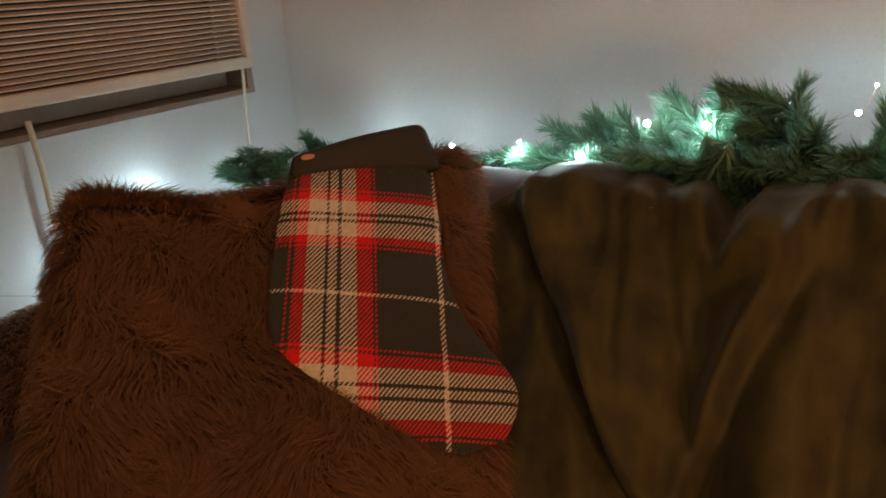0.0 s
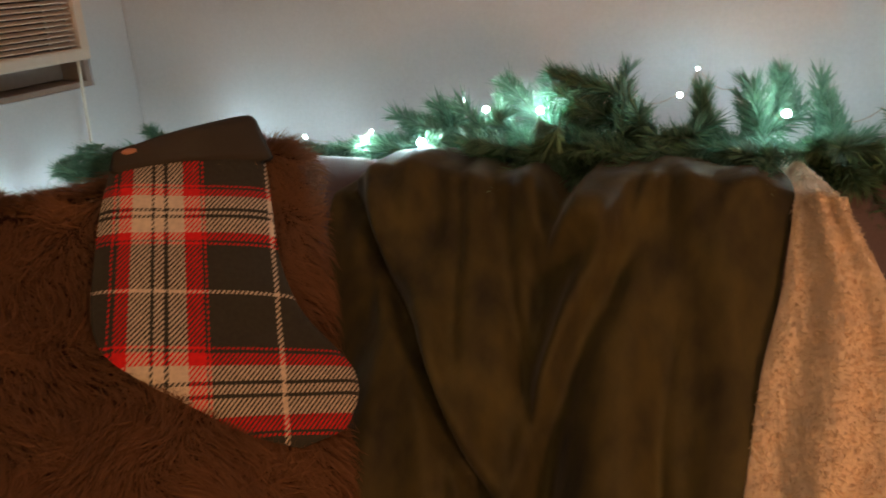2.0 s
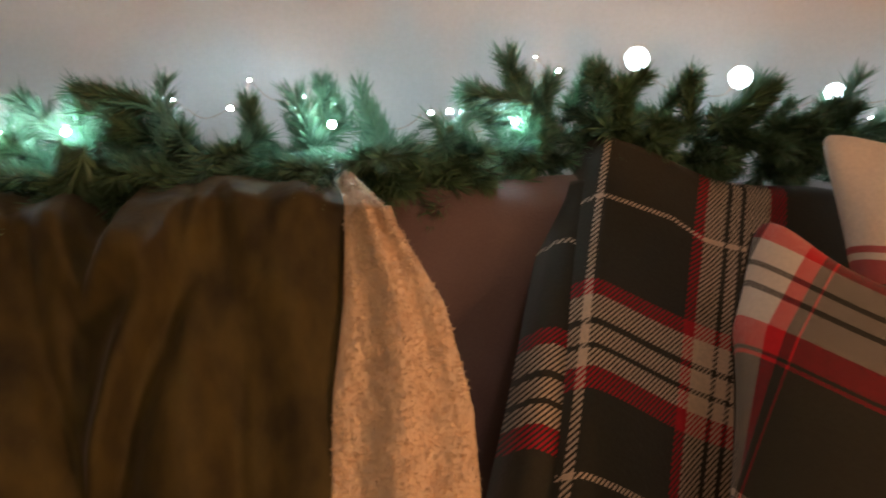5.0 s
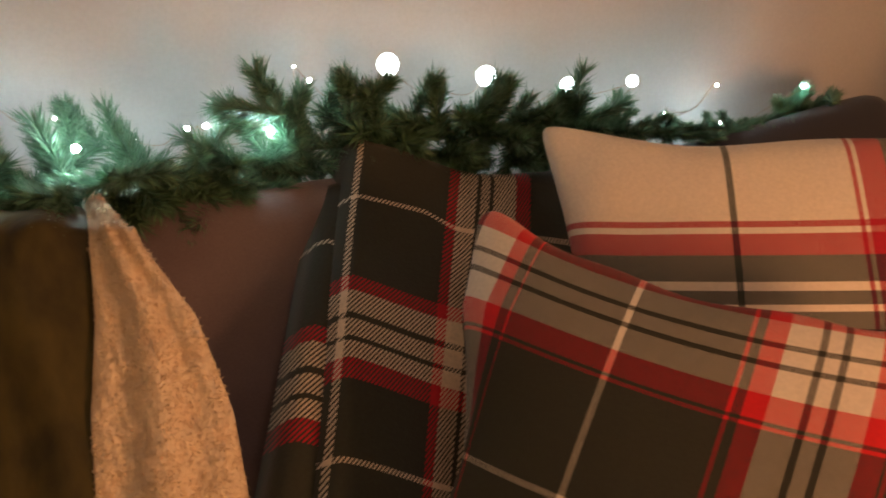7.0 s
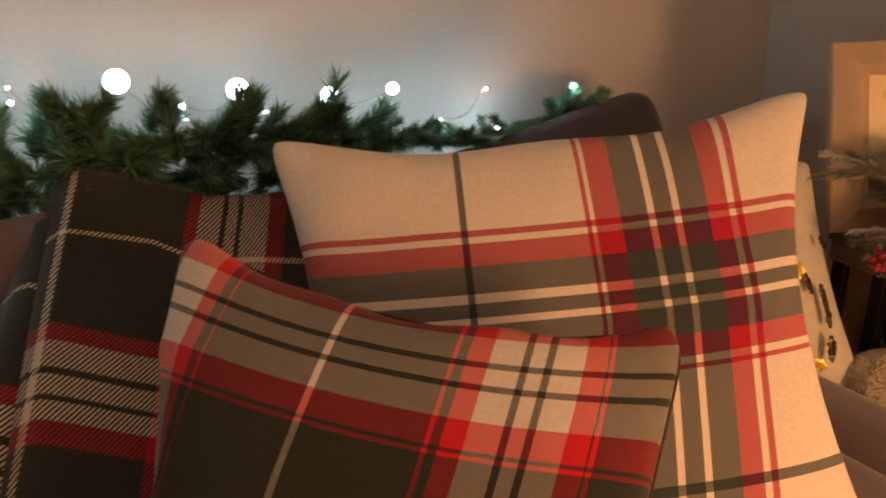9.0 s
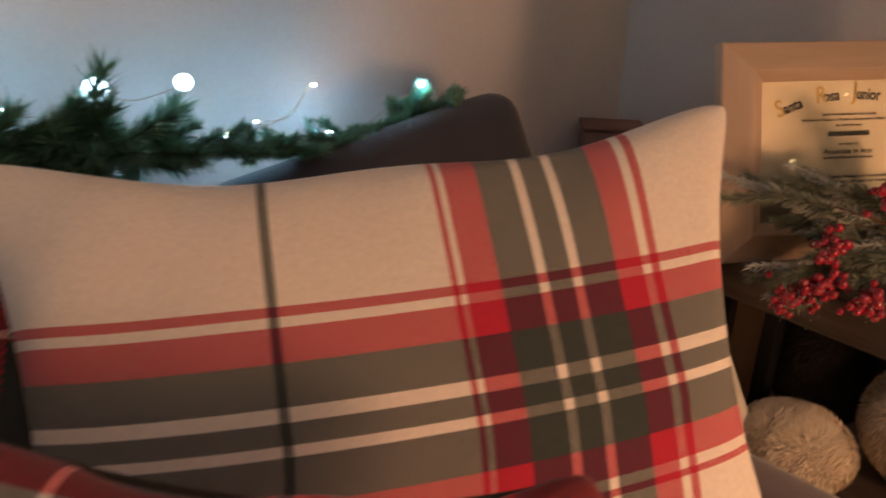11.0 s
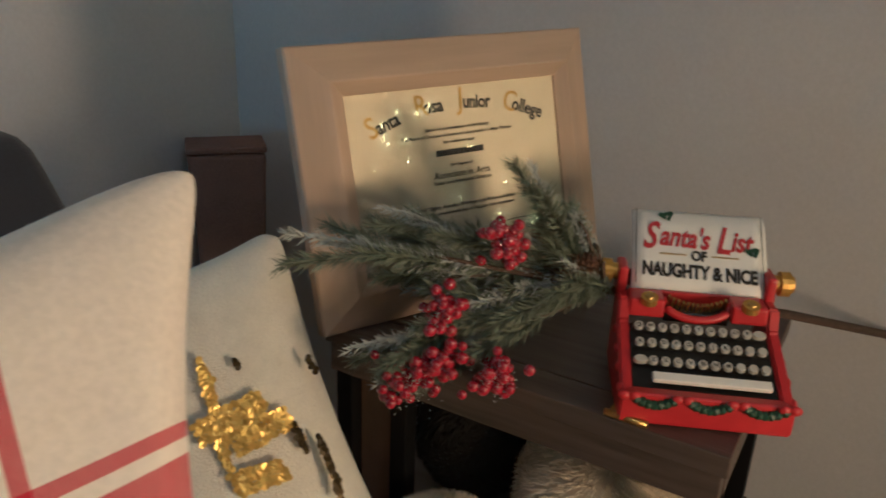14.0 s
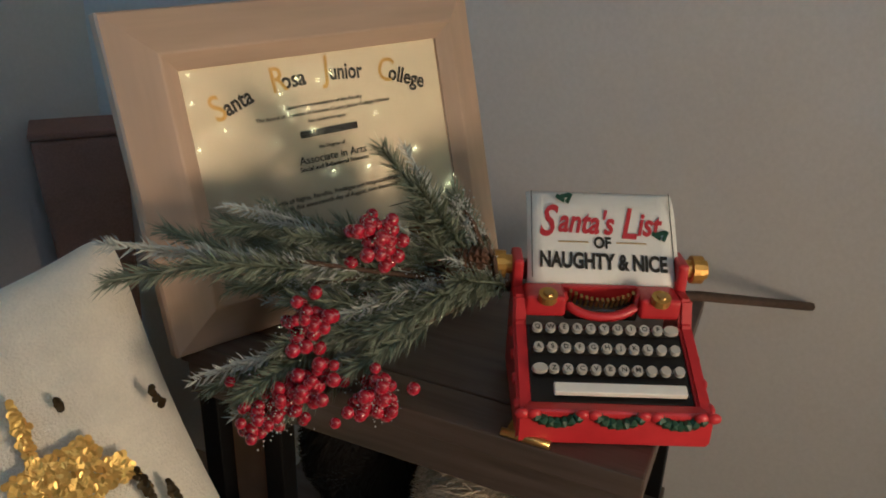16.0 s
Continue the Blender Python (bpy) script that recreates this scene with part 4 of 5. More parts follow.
part("side_board", box((0.012, 0.085, 0.30), (0.034, L - 0.055, 0.46), 0.002), wood_tan, table)
hinge = part("hinge", box((0.022, 0.036, 0.003), (0.0125, 0.094, H + 0.0018), 0.001), brass, table, "brass hinge")
v, f = tube([(0.003, 0.074, H + 0.004), (0.003, 0.114, H + 0.004)], 0.0035, 8)
under("hinge_pin", mesh_of("hinge_pin", v, f, brass), hinge)


def ball_fn(c, r, sq):
    def fn(u, v):
        a, b = u * math.tau, (v - 0.5) * math.pi * 0.98
        return np.stack([c[0] + r * np.cos(b) * np.cos(a), c[1] + r * np.cos(b) * np.sin(a), c[2] + r * sq * np.sin(b)], 1)
    return fn


def plush_ball(name, label, c, r, sq, mat, base, seed):
    fn = ball_fn((0, 0, r * sq), r, sq)
    ob = thing(name, label, "plush toy", T @ Matrix.Translation(c), "plush toys on the shelf")
    v, f, t = sheet(fn, 24, 14)
    under("body", mesh_of("body", v, f, base, t), ob)
    v, f = pile(fn, 12000, 0.011, 0.0009, (0, 0, -0.6), 0.5, 1.6, seed, 60.0)
    under("plush_nap", mesh_of("plush_nap", v, f, mat), ob)["kind"] = "stuff"


plush_ball("plush_toy", "fluffy cream plush toy lying on the table's shelf", (0.12, 0.13, 0.39), 0.105, 0.85, plush, plush_base, 61)
plush_ball("plush_toy", "fluffy cream plush toy lying on the table's shelf", (-0.03, 0.26, 0.39), 0.075, 0.70, plush, plush_base, 62)
plush_ball("plush_toy", "black plush toy on the table's shelf", (0.16, 0.32, 0.39), 0.08, 1.1, dark_plush, dark_plush, 63)

def taper(bm, low):
    """Narrows a body towards its foot."""
    top = max(v.co.z for v in bm.verts)
    for v in bm.verts:
        k = low + (1 - low) * v.co.z / top
        v.co.x, v.co.y = v.co.x * k, v.co.y * k
    return bm


crate = thing("storage_box", "tall dark brown fabric storage box in the corner", "box", pose(2.125, 1.225, 0, 0, 0, -46))
part("body", taper(rounded((0.134, 0.09, 0.705), (0, 0, 0.3525), 0.012), 0.55), brown_cloth, crate, smooth=True)
part("rim", rounded((0.137, 0.093, 0.012), (0, 0, 0.7115), 0.005), brown_cloth, crate, smooth=True)


# ---- diploma ----
def bar(w, h, at, mat, parent, name="printed_line"):
    return part(name, box((w, h, 0.0006), (at[0], at[1], at[2]), 0), mat, parent)


def words(name, text, size, at, mat, parent, turn=0.0, align="CENTER", shear=0.0, offset=0.0, depth=0.0003, squash=1.0):
    c = bpy.data.curves.new(name, "FONT")
    c.body, c.size, c.align_x, c.extrude, c.shear, c.offset = text, size, align, depth, shear, offset
    c.resolution_u = 3
    c.materials.append(mat)
    ob = new(name, c)
    ob.parent = parent
    ob.matrix_basis = pose(*at, 0, 0, turn) @ Matrix.Diagonal((squash, 1, 1, 1))
    return ob


def diploma():
    w, h, b = 0.388, 0.3065, 0.055
    across = Vector((0.837, -0.546, 0.037)).normalized()
    level = Vector((0.546, 0.837, 0)).normalized()
    up = (across.cross(level).normalized() * math.cos(radians(14)) + level * math.sin(radians(14))).normalized()
    front = across.cross(up)
    m = Matrix.Translation(Vector((1.7685, 0.744, 0.9015)) + across * 0.138 - up * 0.0988 + front * 0.006) @ Matrix((across, up, front)).transposed().to_4x4()
    d = thing("framed_diploma", "diploma in a broad light wooden frame on the table", "picture frame", m)
    for k, (ln, turn) in enumerate(((w, 0), (h, 90), (w, 180), (h, 270))):
        half = (h if k % 2 == 0 else w) / 2
        bm = bmesh.new()
        # moulding in section: low outer edge, slope up to the ridge, bevel down to the paper
        prof = [(0, -0.034), (0, -0.017), (0.002, -0.014), (b - 0.0165, 0.003), (b - 0.0145, 0.003), (b, -0.006), (b, -0.012), (b - 0.02, -0.034)]
        ring = [[bm.verts.new((s * (ln / 2 - q[0]), -half + q[0], q[1])) for q in prof] for s in (-1, 1)]
        for i in range(len(prof)):
            j = (i + 1) % len(prof)
            bm.faces.new((ring[0][i], ring[1][i], ring[1][j], ring[0][j]))
        bm.faces.new(ring[0])
        bm.faces.new(ring[1][::-1])
        bmesh.ops.recalc_face_normals(bm, faces=bm.faces)
        bmesh.ops.transform(bm, matrix=pose(0, 0, 0, 0, 0, turn), verts=bm.verts)
        part("moulding", bm, wood_light if k % 2 == 0 else wood_light_side, d)
    iw, ih = w - 2 * b, h - 2 * b
    sheet_ob = part("certificate", box((iw, ih, 0.002), (0, 0, -0.012)), paper, d, "cream certificate with black and gold lettering")
    z = -0.0106
    pane = part("glass_pane", box((iw, ih, 0.002), (0, 0, -0.0072)), glass, d, "clear glass")
    pane.visible_shadow = False
    part("backing_board", box((iw + 0.03, ih + 0.03, 0.003), (0, 0, -0.0160)), wood_tan, d)
    for cap, rest, x, y, x1, y1, x2, y2, squash in (("S", "anta", -0.1125, 0.0485, -0.1015, 0.0532, -0.0692, 0.0641, 0.80), ("R", "osa", -0.0545, 0.0672, -0.0434, 0.0695, -0.0152, 0.0714, 0.86),
                                                    ("J", "unior", 0.0015, 0.0722, 0.0080, 0.0722, 0.0466, 0.0693, 0.78), ("C", "ollege", 0.0605, 0.0665, 0.0745, 0.0640, 0.1232, 0.0473, 0.86)):
        turn = math.degrees(math.atan2(y2 - y1, x2 - x1))
        words("heading", cap, 0.034, (x, y, z), gold_ink, sheet_ob, turn, "LEFT", 0, 0.0003, squash=0.84)
        words("heading", rest, 0.0220, (x1, y1, z), ink, sheet_ob, turn, "LEFT", 0, 0.0005, squash=squash)
    lines = [("Upon recommendation of the Faculty", 0.0056, 0.0498), ("The Board of Trustees of Sonoma County Junior College District", 0.0056, 0.0424), ("has conferred upon", 0.0053, 0.0346),
             ("the Degree of", 0.0052, 0.0083), ("Associate in Arts", 0.0110, -0.0042), ("Social and Behavioral Sciences", 0.0064, -0.0112),
             ("with all Rights, Benefits, Privileges and Responsibilities", 0.0064, -0.0385), ("Given this seventeenth day of August, two thousand", 0.0064, -0.0455)]
    for text, size, y in lines:
        words("printed_text", text, size, (-0.002, y, z), ink, sheet_ob, 0, "CENTER", 0, 0.00006)
    bar(0.064, 0.0070, (-0.002, 0.0242, z), ink, sheet_ob)
    bar(0.052, 0.0009, (0.078, -0.066, z), ink, sheet_ob)
    return d


diploma()


# ---- frosted pine spray with berries ----
spray = thing("pine_spray", "frosted artificial pine spray with red berries lying before the diploma", "decoration")
fr_kinds = [sprig_mesh("frosted_sprig", length, 380, 0.026, snow_needle, 300 + n, 1.15, 0.0007) for n, length in enumerate((0.10, 0.13, 0.11))]
white_kinds = [sprig_mesh("frosted_sprig", length, 110, 0.014, frost, 320 + n, 1.6, 0.0008) for n, length in enumerate((0.09, 0.10))]
ROOT = Vector((1.80, 0.455, 0.735))
STICK = (2.215, 0.140, 0.577)
v, f = tube([STICK, (1.985, 0.284, 0.672), (1.80, 0.455, 0.735), (1.75, 0.55, 0.755), (1.69, 0.70, 0.770)], [0.006, 0.0055, 0.005, 0.004, 0.002], 7)
under("stem", mesh_of("stem", v, f, bark), spray)
for tip, k, w in (((1.630, 0.708, 0.792), 1, 1), ((1.711, 0.687, 0.814), 0, 0), ((1.772, 0.562, 0.853), 1, 0), ((1.784, 0.496, 0.831), 0, 0), ((1.695, 0.645, 0.749), 2, 1), ((1.651, 0.669, 0.671), 2, 1), ((1.650, 0.63, 0.640), 0, 1),
               ((1.745, 0.50, 0.735), 0, 0), ((1.720, 0.59, 0.765), 1, 1), ((1.798, 0.475, 0.800), 2, 0), ((1.742, 0.513, 0.753), 1, 1), ((1.725, 0.63, 0.79), 0, 0), ((1.755, 0.56, 0.80), 2, 0), ((1.765, 0.51, 0.79), 0, 0),
               ((1.705, 0.57, 0.735), 2, 1), ((1.785, 0.46, 0.78), 1, 0), ((1.77, 0.50, 0.70), 1, 0), ((1.715, 0.68, 0.775), 0, 0), ((1.69, 0.60, 0.70), 1, 0), ((1.755, 0.53, 0.715), 2, 0),
               ((1.70, 0.63, 0.725), 0, 1), ((1.72, 0.56, 0.70), 1, 0), ((1.735, 0.58, 0.775), 2, 1), ((1.745, 0.545, 0.745), 0, 0), ((1.70, 0.66, 0.757), 1, 1)):
    tip = Vector(tip)
    base = ROOT.lerp(tip, 0.10)
    d = tip - base
    v, f = tube([base, base.lerp(tip, 0.5) + Vector((0, 0, 0.006)), tip - d * 0.3], [0.0026, 0.0022, 0.0015], 5)
    under("twig", mesh_of("twig", v, f, bark), spray)
    c = (d + Vector(g.normal(size=3)) * 0.16 * d.length).to_track_quat("Z", "Y").to_matrix().to_4x4()
    for back, spin in ((1.0, 0), (1.4, 120), (1.8, 40), (2.3, 80)):
        start = tip - d.normalized() * 0.08 * back
        if (start - tip).length > d.length + 0.02:
            continue
        under("frosted_sprig", fr_kinds[(k + spin // 40) % 3], spray, "", Matrix.Translation(start) @ c @ pose(0, 0, 0, g.uniform(-22, 22), g.uniform(-22, 22), spin) @ Matrix.Scale(g.uniform(0.62, 0.85), 4))
        if w or back < 2.0:
            under("frosted_sprig", white_kinds[k % 2], spray, "white frosted needles", Matrix.Translation(start + Vector((0, 0, 0.003))) @ c @ pose(0, 0, 0, 0, 3, spin + 60) @ Matrix.Scale(0.9 if w else 0.7, 4))
bm = bmesh.new()
bmesh.ops.create_icosphere(bm, subdivisions=2, radius=0.0064)
berry_mesh = bpy.data.meshes.new("berry")
bm.to_mesh(berry_mesh)
bm.free()
berry_mesh.materials.append(berry)
berry_mesh.polygons.foreach_set("use_smooth", np.ones(len(berry_mesh.polygons), dtype=bool))
for c, n, s in (((1.735, 0.545, 0.790), 26, 0.020), ((1.688, 0.583, 0.726), 20, 0.017), ((1.660, 0.600, 0.660), 34, 0.024), ((1.690, 0.525, 0.672), 24, 0.018), ((1.675, 0.575, 0.685), 16, 0.014)):
    for _ in range(int(n * 1.8)):
        under("berry", berry_mesh, spray, "", Matrix.Translation(Vector(c) + Vector(g.normal(size=3)) * s * 0.54) @ Matrix.Scale(g.uniform(0.75, 1.1), 4))


# pine cones where the twigs meet
def cone_mesh():
    verts, faces = [], []
    for k in range(70):
        h, a = k / 70, k * 2.39996
        r = 0.013 * math.sin(math.pi * (0.12 + 0.80 * h)) ** 0.7
        o, up = Vector((math.cos(a), math.sin(a), 0)), Vector((0, 0, 1))
        side, c = o.cross(up), o * r * 0.45 + up * 0.034 * h
        tip = o * r + up * (0.034 * h + 0.005)
        i = len(verts)
        verts += [tuple(q) for q in (c - side * 0.003, c + side * 0.003, tip + side * 0.0034, tip - side * 0.0034, tip - up * 0.003, c - up * 0.003)]
        faces += [(i, i + 1, i + 2, i + 3), (i + 3, i + 2, i + 4), (i, i + 3, i + 4, i + 5), (i + 1, i + 5, i + 4, i + 2)]
    return mesh_of("pine_cone", verts, faces, cone_mat, smooth=False)


cone_me = cone_mesh()
for place, rx, rz in (((1.777, 0.494, 0.752), 60, 20), ((1.786, 0.522, 0.766), 75, 110)):
    under("pine_cone", cone_me, spray, "small brown pine cone", pose(*place, rx, 0, rz))


# grains of artificial frost on berries and twigs
verts, faces = [], []
for c, n, s in [((1.735, 0.545, 0.790), 200, 0.014), ((1.688, 0.583, 0.726), 140, 0.012), ((1.660, 0.600, 0.660), 260, 0.016), ((1.690, 0.525, 0.672), 180, 0.013)] + [(tuple(ROOT.lerp(Vector(p), f)), 60, 0.007)
               for p in ((1.669, 0.748, 0.769), (1.695, 0.645, 0.749), (1.651, 0.669, 0.671), (1.720, 0.59, 0.765), (1.742, 0.513, 0.753), (1.705, 0.57, 0.735), (1.711, 0.687, 0.814), (1.784, 0.496, 0.831)) for f in (0.5, 0.66, 0.8)]:
    for _ in range(n):
        p, r = Vector(c) + Vector(g.normal(size=3)) * s * 0.7, g.uniform(0.0005, 0.0012)
        i = len(verts)
        verts += [tuple(p + Vector(d) * r) for d in ((1, 0, 0), (-1, 0, 0), (0, 1, 0), (0, -1, 0), (0, 0, 1), (0, 0, -1))]
        faces += [(i + a, i + b, i + e) for a, b, e in ((0, 2, 4), (2, 1, 4), (1, 3, 4), (3, 0, 4), (2, 0, 5), (1, 2, 5), (3, 1, 5), (0, 3, 5))]
under("frost_grain", mesh_of("frost_grain", verts, faces, frost, smooth=False), spray, "white grains of artificial frost")["kind"] = "stuff"


# ---- typewriter ----
def typewriter():
    ang = math.degrees(math.atan2(-0.945, 0.326))
    m = pose(1.7190, 0.3345, 0.656, 0, 0, ang) @ Matrix.Scale(0.95, 4)
    ty = thing("typewriter_ornament", "red resin typewriter ornament with a christmas list in its roller", "ornament", m)

    def put(name, size, at, mat, bevel=0.003, rot=0.0, label="", parent=ty):
        bm = box(size, (0, 0, 0), bevel, 3)
        bmesh.ops.transform(bm, matrix=pose(*at, rot, 0, 0), verts=bm.verts)
        return part(name, bm, mat, parent, label, smooth=False)

    # body: x across, y to the back, z up
    side = [(0.0, 0.0), (0.132, 0.0), (0.132, 0.085), (0.095, 0.088), (0.086, 0.066), (0.012, 0.034), (0.0, 0.030)]
    for name, x0, x1, mat in (("side_panel", -0.080, -0.068, red_resin), ("side_panel", 0.068, 0.080, red_resin)):
        bm = bmesh.new()
        a = [bm.verts.new((x0, y, z)) for y, z in side]
        b = [bm.verts.new((x1, y, z)) for y, z in side]
        bm.faces.new(a)
        bm.faces.new(b[::-1])
        for i in range(len(side)):
            j = (i + 1) % len(side)
            bm.faces.new((a[i], b[i], b[j], a[j]))
        bmesh.ops.recalc_face_normals(bm, faces=bm.faces)
        bmesh.ops.bevel(bm, geom=bm.edges[:], offset=0.0025, segments=2, affect="EDGES")
        part(name, bm, mat, ty)
    put("front_panel", (0.150, 0.014, 0.033), (0, 0.007, 0.0165), red_resin, 0.004)
    put("base_plate", (0.136, 0.11, 0.020), (0, 0.068, 0.010), red_resin)
    put("key_well", (0.136, 0.084, 0.012), (0, 0.052, 0.041), black_resin, 0.002, 24)
    for s in (-1, 1):
        put("hood", (0.036, 0.030, 0.020), (s * 0.051, 0.106, 0.079), red_resin, 0.004)
    hood = put("hood", (0.070, 0.006, 0.018), (0, 0.118, 0.080), red_resin, 0.002)
    v, f = tube([(0.035 * math.cos(a), 0.106 - 0.014 * math.sin(a), 0.086 - 0.016 * math.sin(a)) for a in np.linspace(0, math.pi, 18)], 0.0045, 8)
    under("type_arch", mesh_of("type_arch", v, f, red_resin), hood)
    put("type_basket", (0.066, 0.016, 0.012), (0, 0.105, 0.070), black_resin, 0.003, 10)
    for k in range(13):
        q = (k - 6) / 6
        put("typebar", (0.0024, 0.004, 0.015), (0.028 * q, 0.1005 + 0.006 * q * q, 0.0785 + 0.005 * q * q), brass, 0.0, 30)
    for x in (-0.050, 0.050):
        v, f = tube([(x, 0.092, 0.086), (x, 0.090, 0.093)], [0.0085, 0.0085], 16)
        knob = under("spool_cap", mesh_of("spool_cap", v, f, gold, smooth=False), ty, "gold spool cap")
        v, f = tube([(x, 0.090, 0.0925), (x, 0.0895, 0.0945)], [0.005, 0.004], 14)
        under("spool_screw", mesh_of("spool_screw", v, f, brass, smooth=False), knob)
    v, f = tube([(-0.074, 0.136, 0.094), (0.074, 0.136, 0.094)], 0.009, 18)
    under("platen", mesh_of("platen", v, f, black_resin), ty)
    for s in (-1, 1):
        put("end_cap", (0.010, 0.034, 0.036), (s * 0.075, 0.133, 0.094), red_resin, 0.004)
        for x0, x1, r in ((0.080, 0.086, 0.009), (0.086, 0.096, 0.013), (0.096, 0.100, 0.009)):
            v, f = tube([(s * x0, 0.133, 0.101), (s * x1, 0.133, 0.101)], r, 16)
            under("platen_knob", mesh_of("platen_knob", v, f, gold, smooth=False), ty, "gold platen knob")
    # keys in three rows
    cap = bmesh.new()
    bmesh.ops.create_cone(cap, cap_ends=True, segments=14, radius1=0.0048, radius2=0.0042, depth=0.004)
    cap_me = bpy.data.meshes.new("key")
    cap.to_mesh(cap_me)
    cap.free()
    cap_me.materials.append(key_resin)
    rows = ("QWERTYUIOP", "ASDFGHJKL", "ZXCVBNM")
    for r, (yy, zz) in enumerate(((0.0785, 0.0655), (0.0595, 0.0570), (0.0395, 0.0480))):
        put("key_rail", (0.130, 0.006, 0.006), (0, yy + 0.002, zz - 0.004), black_resin, 0.001)
        for k in range(11):
            x = -0.059 + 0.0118 * k
            wide = 1.5 if (r, k) in ((0, 10), (2, 0)) else 1.0
            key = under("key", cap_me, ty, "", pose(x, yy, zz, 28, 0, 0) @ Matrix.Diagonal((wide, 1, 1, 1)))
            i = k if r < 2 else k - 1
            if 0 <= i < len(rows[r]):
                words("letter", rows[r][i], 0.0062, (0, -0.0022, 0.0021), ink, key, 0, "CENTER", 0, 0.0001, 0.0001)
    put("space_bar", (0.110, 0.010, 0.006), (0.006, 0.0205, 0.0405), white_resin, 0.0015, 24)
    # holly swags and bows round the front
    for c in (-0.048, 0.002, 0.052):
        for k in range(7):
            a = (k - 3) / 3
            bm = bmesh.new()
            bmesh.ops.create_icosphere(bm, subdivisions=1, radius=0.0055, matrix=pose(c + a * 0.017, -0.0015, 0.0225 + 0.006 * a * a, 20 * a, 30 * a, 25 * k))
            part("holly_swag", bm, green_resin, ty, "green holly swag")
    for c in (-0.072, -0.023, 0.027, 0.073):
        for dx in (-0.005, 0.005):
            bm = bmesh.new()
            bmesh.ops.create_icosphere(bm, subdivisions=2, radius=0.0062, matrix=pose(c + dx, -0.002, 0.031, 0, 0, 0) @ Matrix.Diagonal((1.0, 0.6, 0.8, 1)))
            part("bow", bm, red_resin, ty, "red bow", smooth=True)
    for s in (-1, 1):
        for k in range(4):
            bm = bmesh.new()
            bmesh.ops.create_icosphere(bm, subdivisions=2, radius=0.006, matrix=pose(s * 0.0795, 0.012 + 0.026 * k, 0.030 + 0.008 * k) @ Matrix.Diagonal((0.6, 1.2, 0.8, 1)))
            part("bow", bm, red_resin, ty, "red bow", smooth=True)
    # the sheet of paper, curling out of the roller
    tilt = 42.0
    pm = pose(0.004, 0.115, 0.0905, tilt + 3, 0, 0) @ Matrix.Diagonal((1, 1.25, 1, 1))

    def page_fn(u, v):
        return np.stack([(u - 0.5) * 0.139, v * 0.078, -0.012 * np.clip(v - 0.7, 0, 1) ** 2 * 8 - 0.018 * np.clip(0.22 - v, 0, 1) ** 2 * 9], 1)

    v, f, t = sheet(page_fn, 10, 24, 0.003)
    page = under("page", mesh_of("page", v, f, white_resin, t), ty, "white page with red and black lettering", pm)
    for text, size, x, y in (("S", 0.0360, -0.0595, 0.0385), ("anta's", 0.0265, -0.0415, 0.0420), ("L", 0.0350, 0.0170, 0.0380), ("ist", 0.0265, 0.0325, 0.0405)):
        words("page_text", text, size, (x, y, 0.0008), print_red, page, -2, "LEFT", 0.3, 0.0006, squash=0.86)
    words("page_text", "OF", 0.0125, (0, 0.0290, 0.0008), ink, page, 0, "CENTER", 0, 0.0004)
    words("page_text", "NAUGHTY & NICE", 0.0170, (0, 0.0125, 0.0008), ink, page, -1, "CENTER", 0, 0.0006, squash=0.84)
    for s in (-1, 1):
        bar(0.028, 0.0008, (s * 0.027, 0.0335, 0.0008), brass, page, "printed_arrow")
        bar(0.0007, 0.070, (s * 0.0655, 0.040, 0.0002), ink, page, "printed_border")
    for x, y in ((-0.034, 0.069), (0.055, 0.040)):
        for k in range(3):
            part("printed_holly", box((0.009, 0.0035, 0.0006), (0, 0, 0)), green_resin, page, "", pose(x + 0.004 * (k - 1), y + 0.002 * (k % 2), 0.0009 + 0.0002 * k, 0, 0, 45 * k - 30))
    return ty


typewriter()

# ---- sequin pattern on the white cushion ----
disc = bmesh.new()
bmesh.ops.create_circle(disc, cap_ends=True, segments=8, radius=0.0034)
disc_me = bpy.data.meshes.new("sequin")
disc.to_mesh(disc_me)
disc.free()


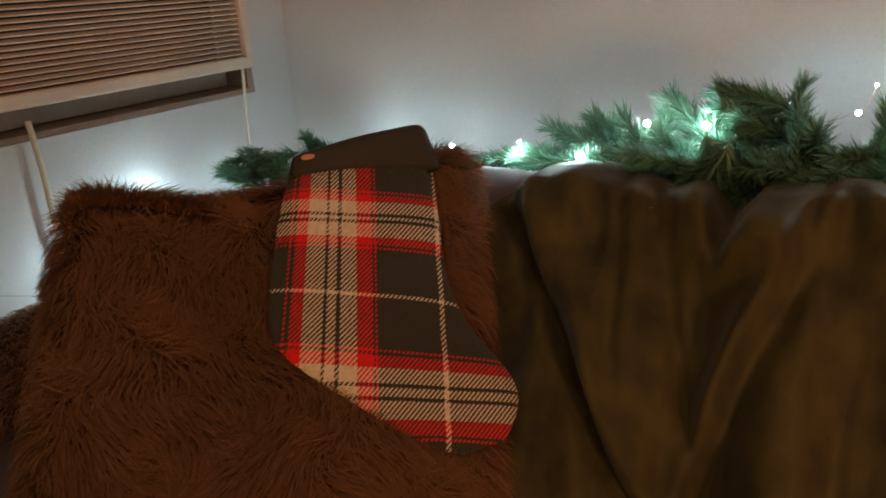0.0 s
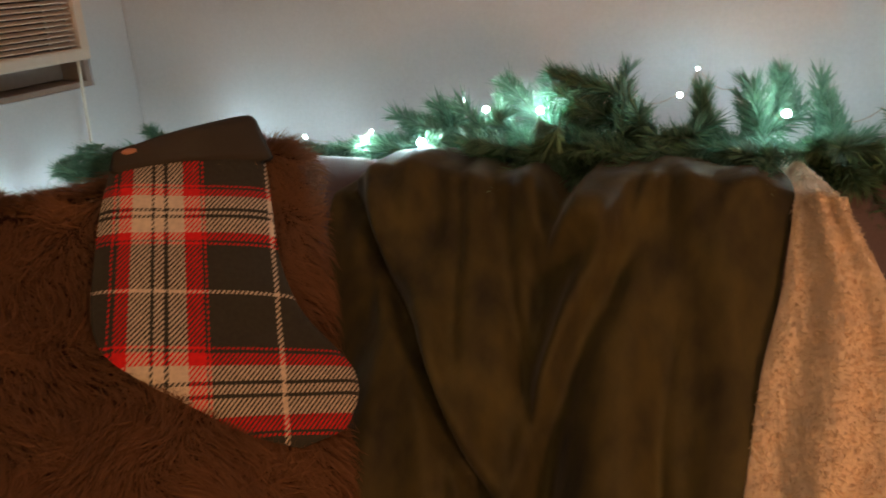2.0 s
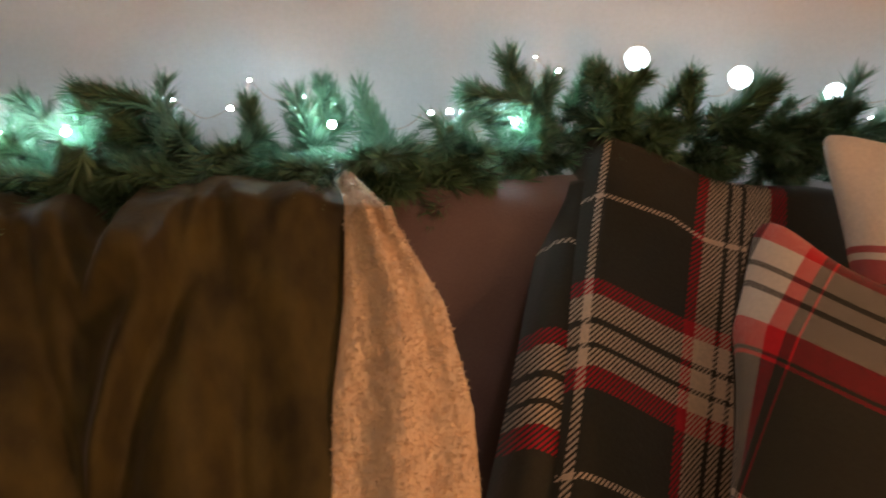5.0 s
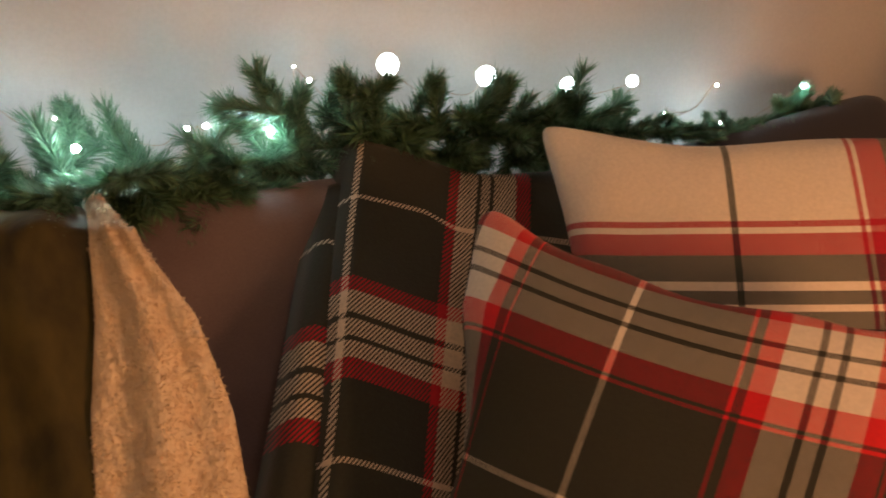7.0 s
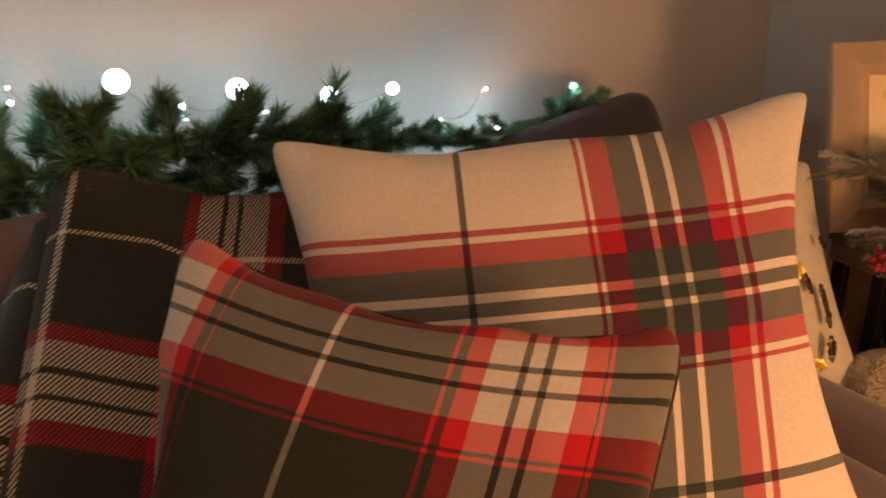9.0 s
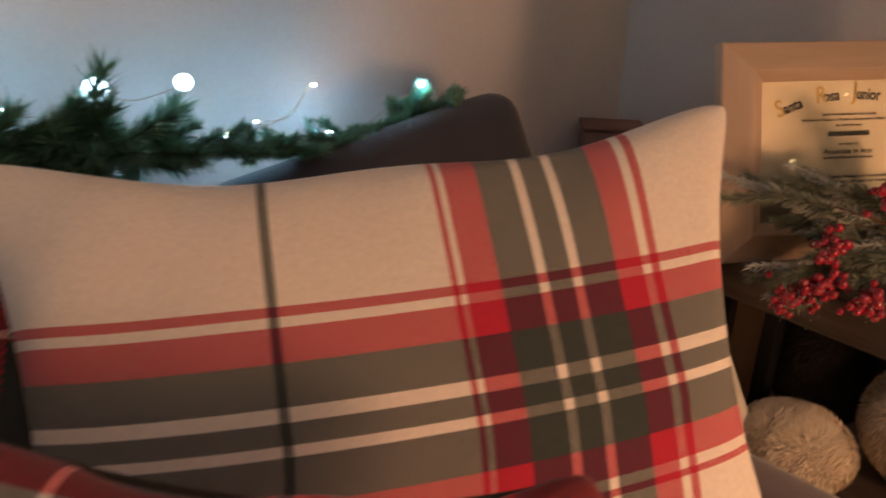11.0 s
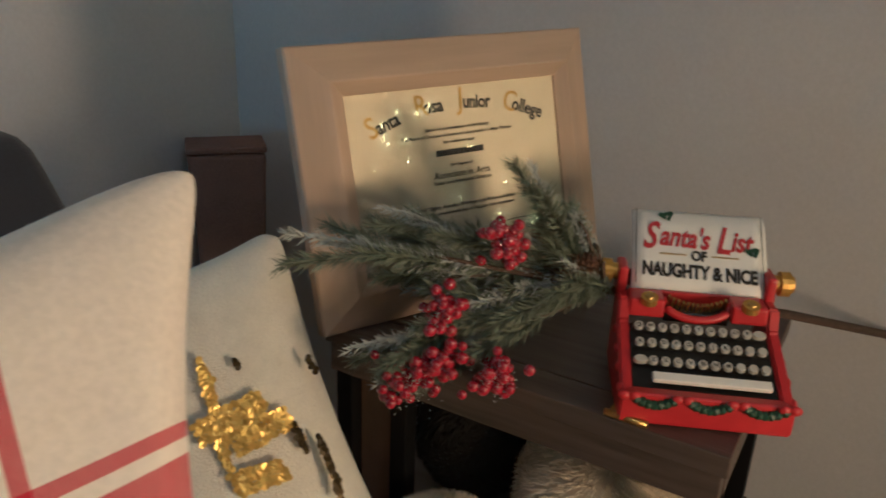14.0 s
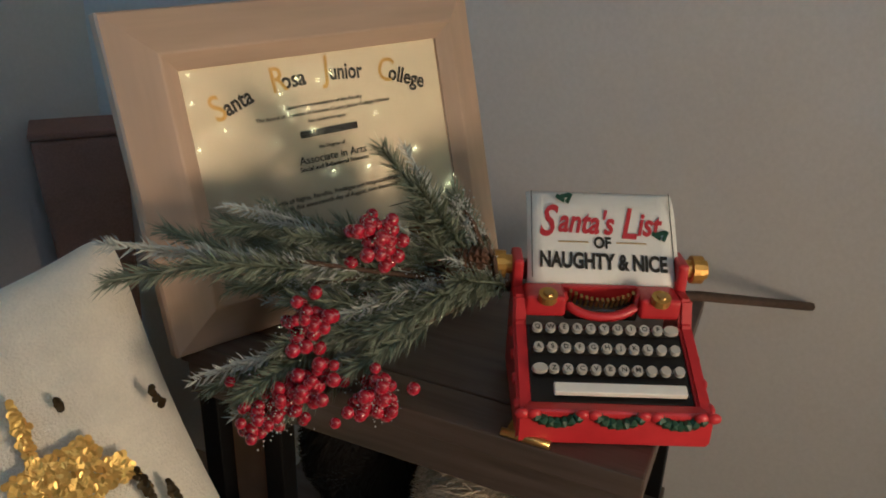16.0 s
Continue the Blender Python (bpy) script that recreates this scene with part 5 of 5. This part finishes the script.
def sequins(rays, mat, name, label, seed):
    q = np.random.default_rng(seed)
    verts, faces = [], []
    for x0, y0, x1, y1, wd in rays:
        n = int(math.hypot(x1 - x0, y1 - y0) / 0.0028) + 2
        for k in range(n):
            for lane in range(-wd, wd + 1):
                x = x0 + (x1 - x0) * k / n + q.normal() * 0.001
                y = y0 + (y1 - y0) * k / n + lane * 0.0048 + q.normal() * 0.001
                a, b = (x / 0.22), (y / 0.22)
                z = 0.065 * max(0, (1 - abs(a) ** 2.6) * (1 - abs(b) ** 2.6)) ** 0.42 + 0.010
                mm = pose(x, y, z, q.normal() * 14, q.normal() * 14, q.uniform(0, 45))
                i = len(verts)
                verts += [tuple(mm @ v.co) for v in disc_me.vertices]
                faces.append(tuple(range(i, i + 8)))
    ob = under(name, mesh_of(name, verts, faces, mat, smooth=False), sequinned, label)
    ob["kind"] = "stuff"
    return ob


gold_rays = [(0.091, 0.118, 0.080, 0.086, 2), (0.056, 0.068, 0.124, 0.064, 2), (0.080, 0.043, 0.138, 0.038, 2), (0.082, 0.084, 0.064, 0.030, 2), (0.062, 0.010, 0.110, -0.004, 2), (0.064, -0.040, 0.102, -0.055, 2), (0.078, -0.092, 0.110, -0.112, 1)]
dark_rays = [(0.136, 0.024, 0.133, 0.004, 1), (0.149, 0.000, 0.146, -0.024, 1), (0.145, -0.032, 0.138, -0.056, 1), (0.134, -0.078, 0.120, -0.106, 1), (0.1785, 0.076, 0.1788, 0.057, 0), (0.118, 0.111, 0.118, 0.102, 0)]
for k, ray in enumerate(gold_rays):
    sequins([ray], sequin, "sequin_patch", "gold sequins", 3 + k)
for k, ray in enumerate(dark_rays):
    sequins([ray], dark_sequin, "sequin_patch", "dark turned sequins", 20 + k)
bpy.data.meshes.remove(disc_me)

# ---- warm fairy lights across the room, which the diploma's glass mirrors ----
fairy = thing("fairy_lights", "warm white fairy lights fixed to the far wall, lit", "string lights")
bm = bmesh.new()
bmesh.ops.create_icosphere(bm, subdivisions=1, radius=0.010)
fairy_mesh = bpy.data.meshes.new("fairy_bulb")
bm.to_mesh(fairy_mesh)
bm.free()
fairy_mesh.materials.append(warm_glow)
q = np.random.default_rng(77)
for k in range(170):
    under("fairy_bulb", fairy_mesh, fairy, "", Matrix.Translation((q.uniform(-1.0, 2.2), FRONT + 0.012, q.uniform(0.3, 2.2))))
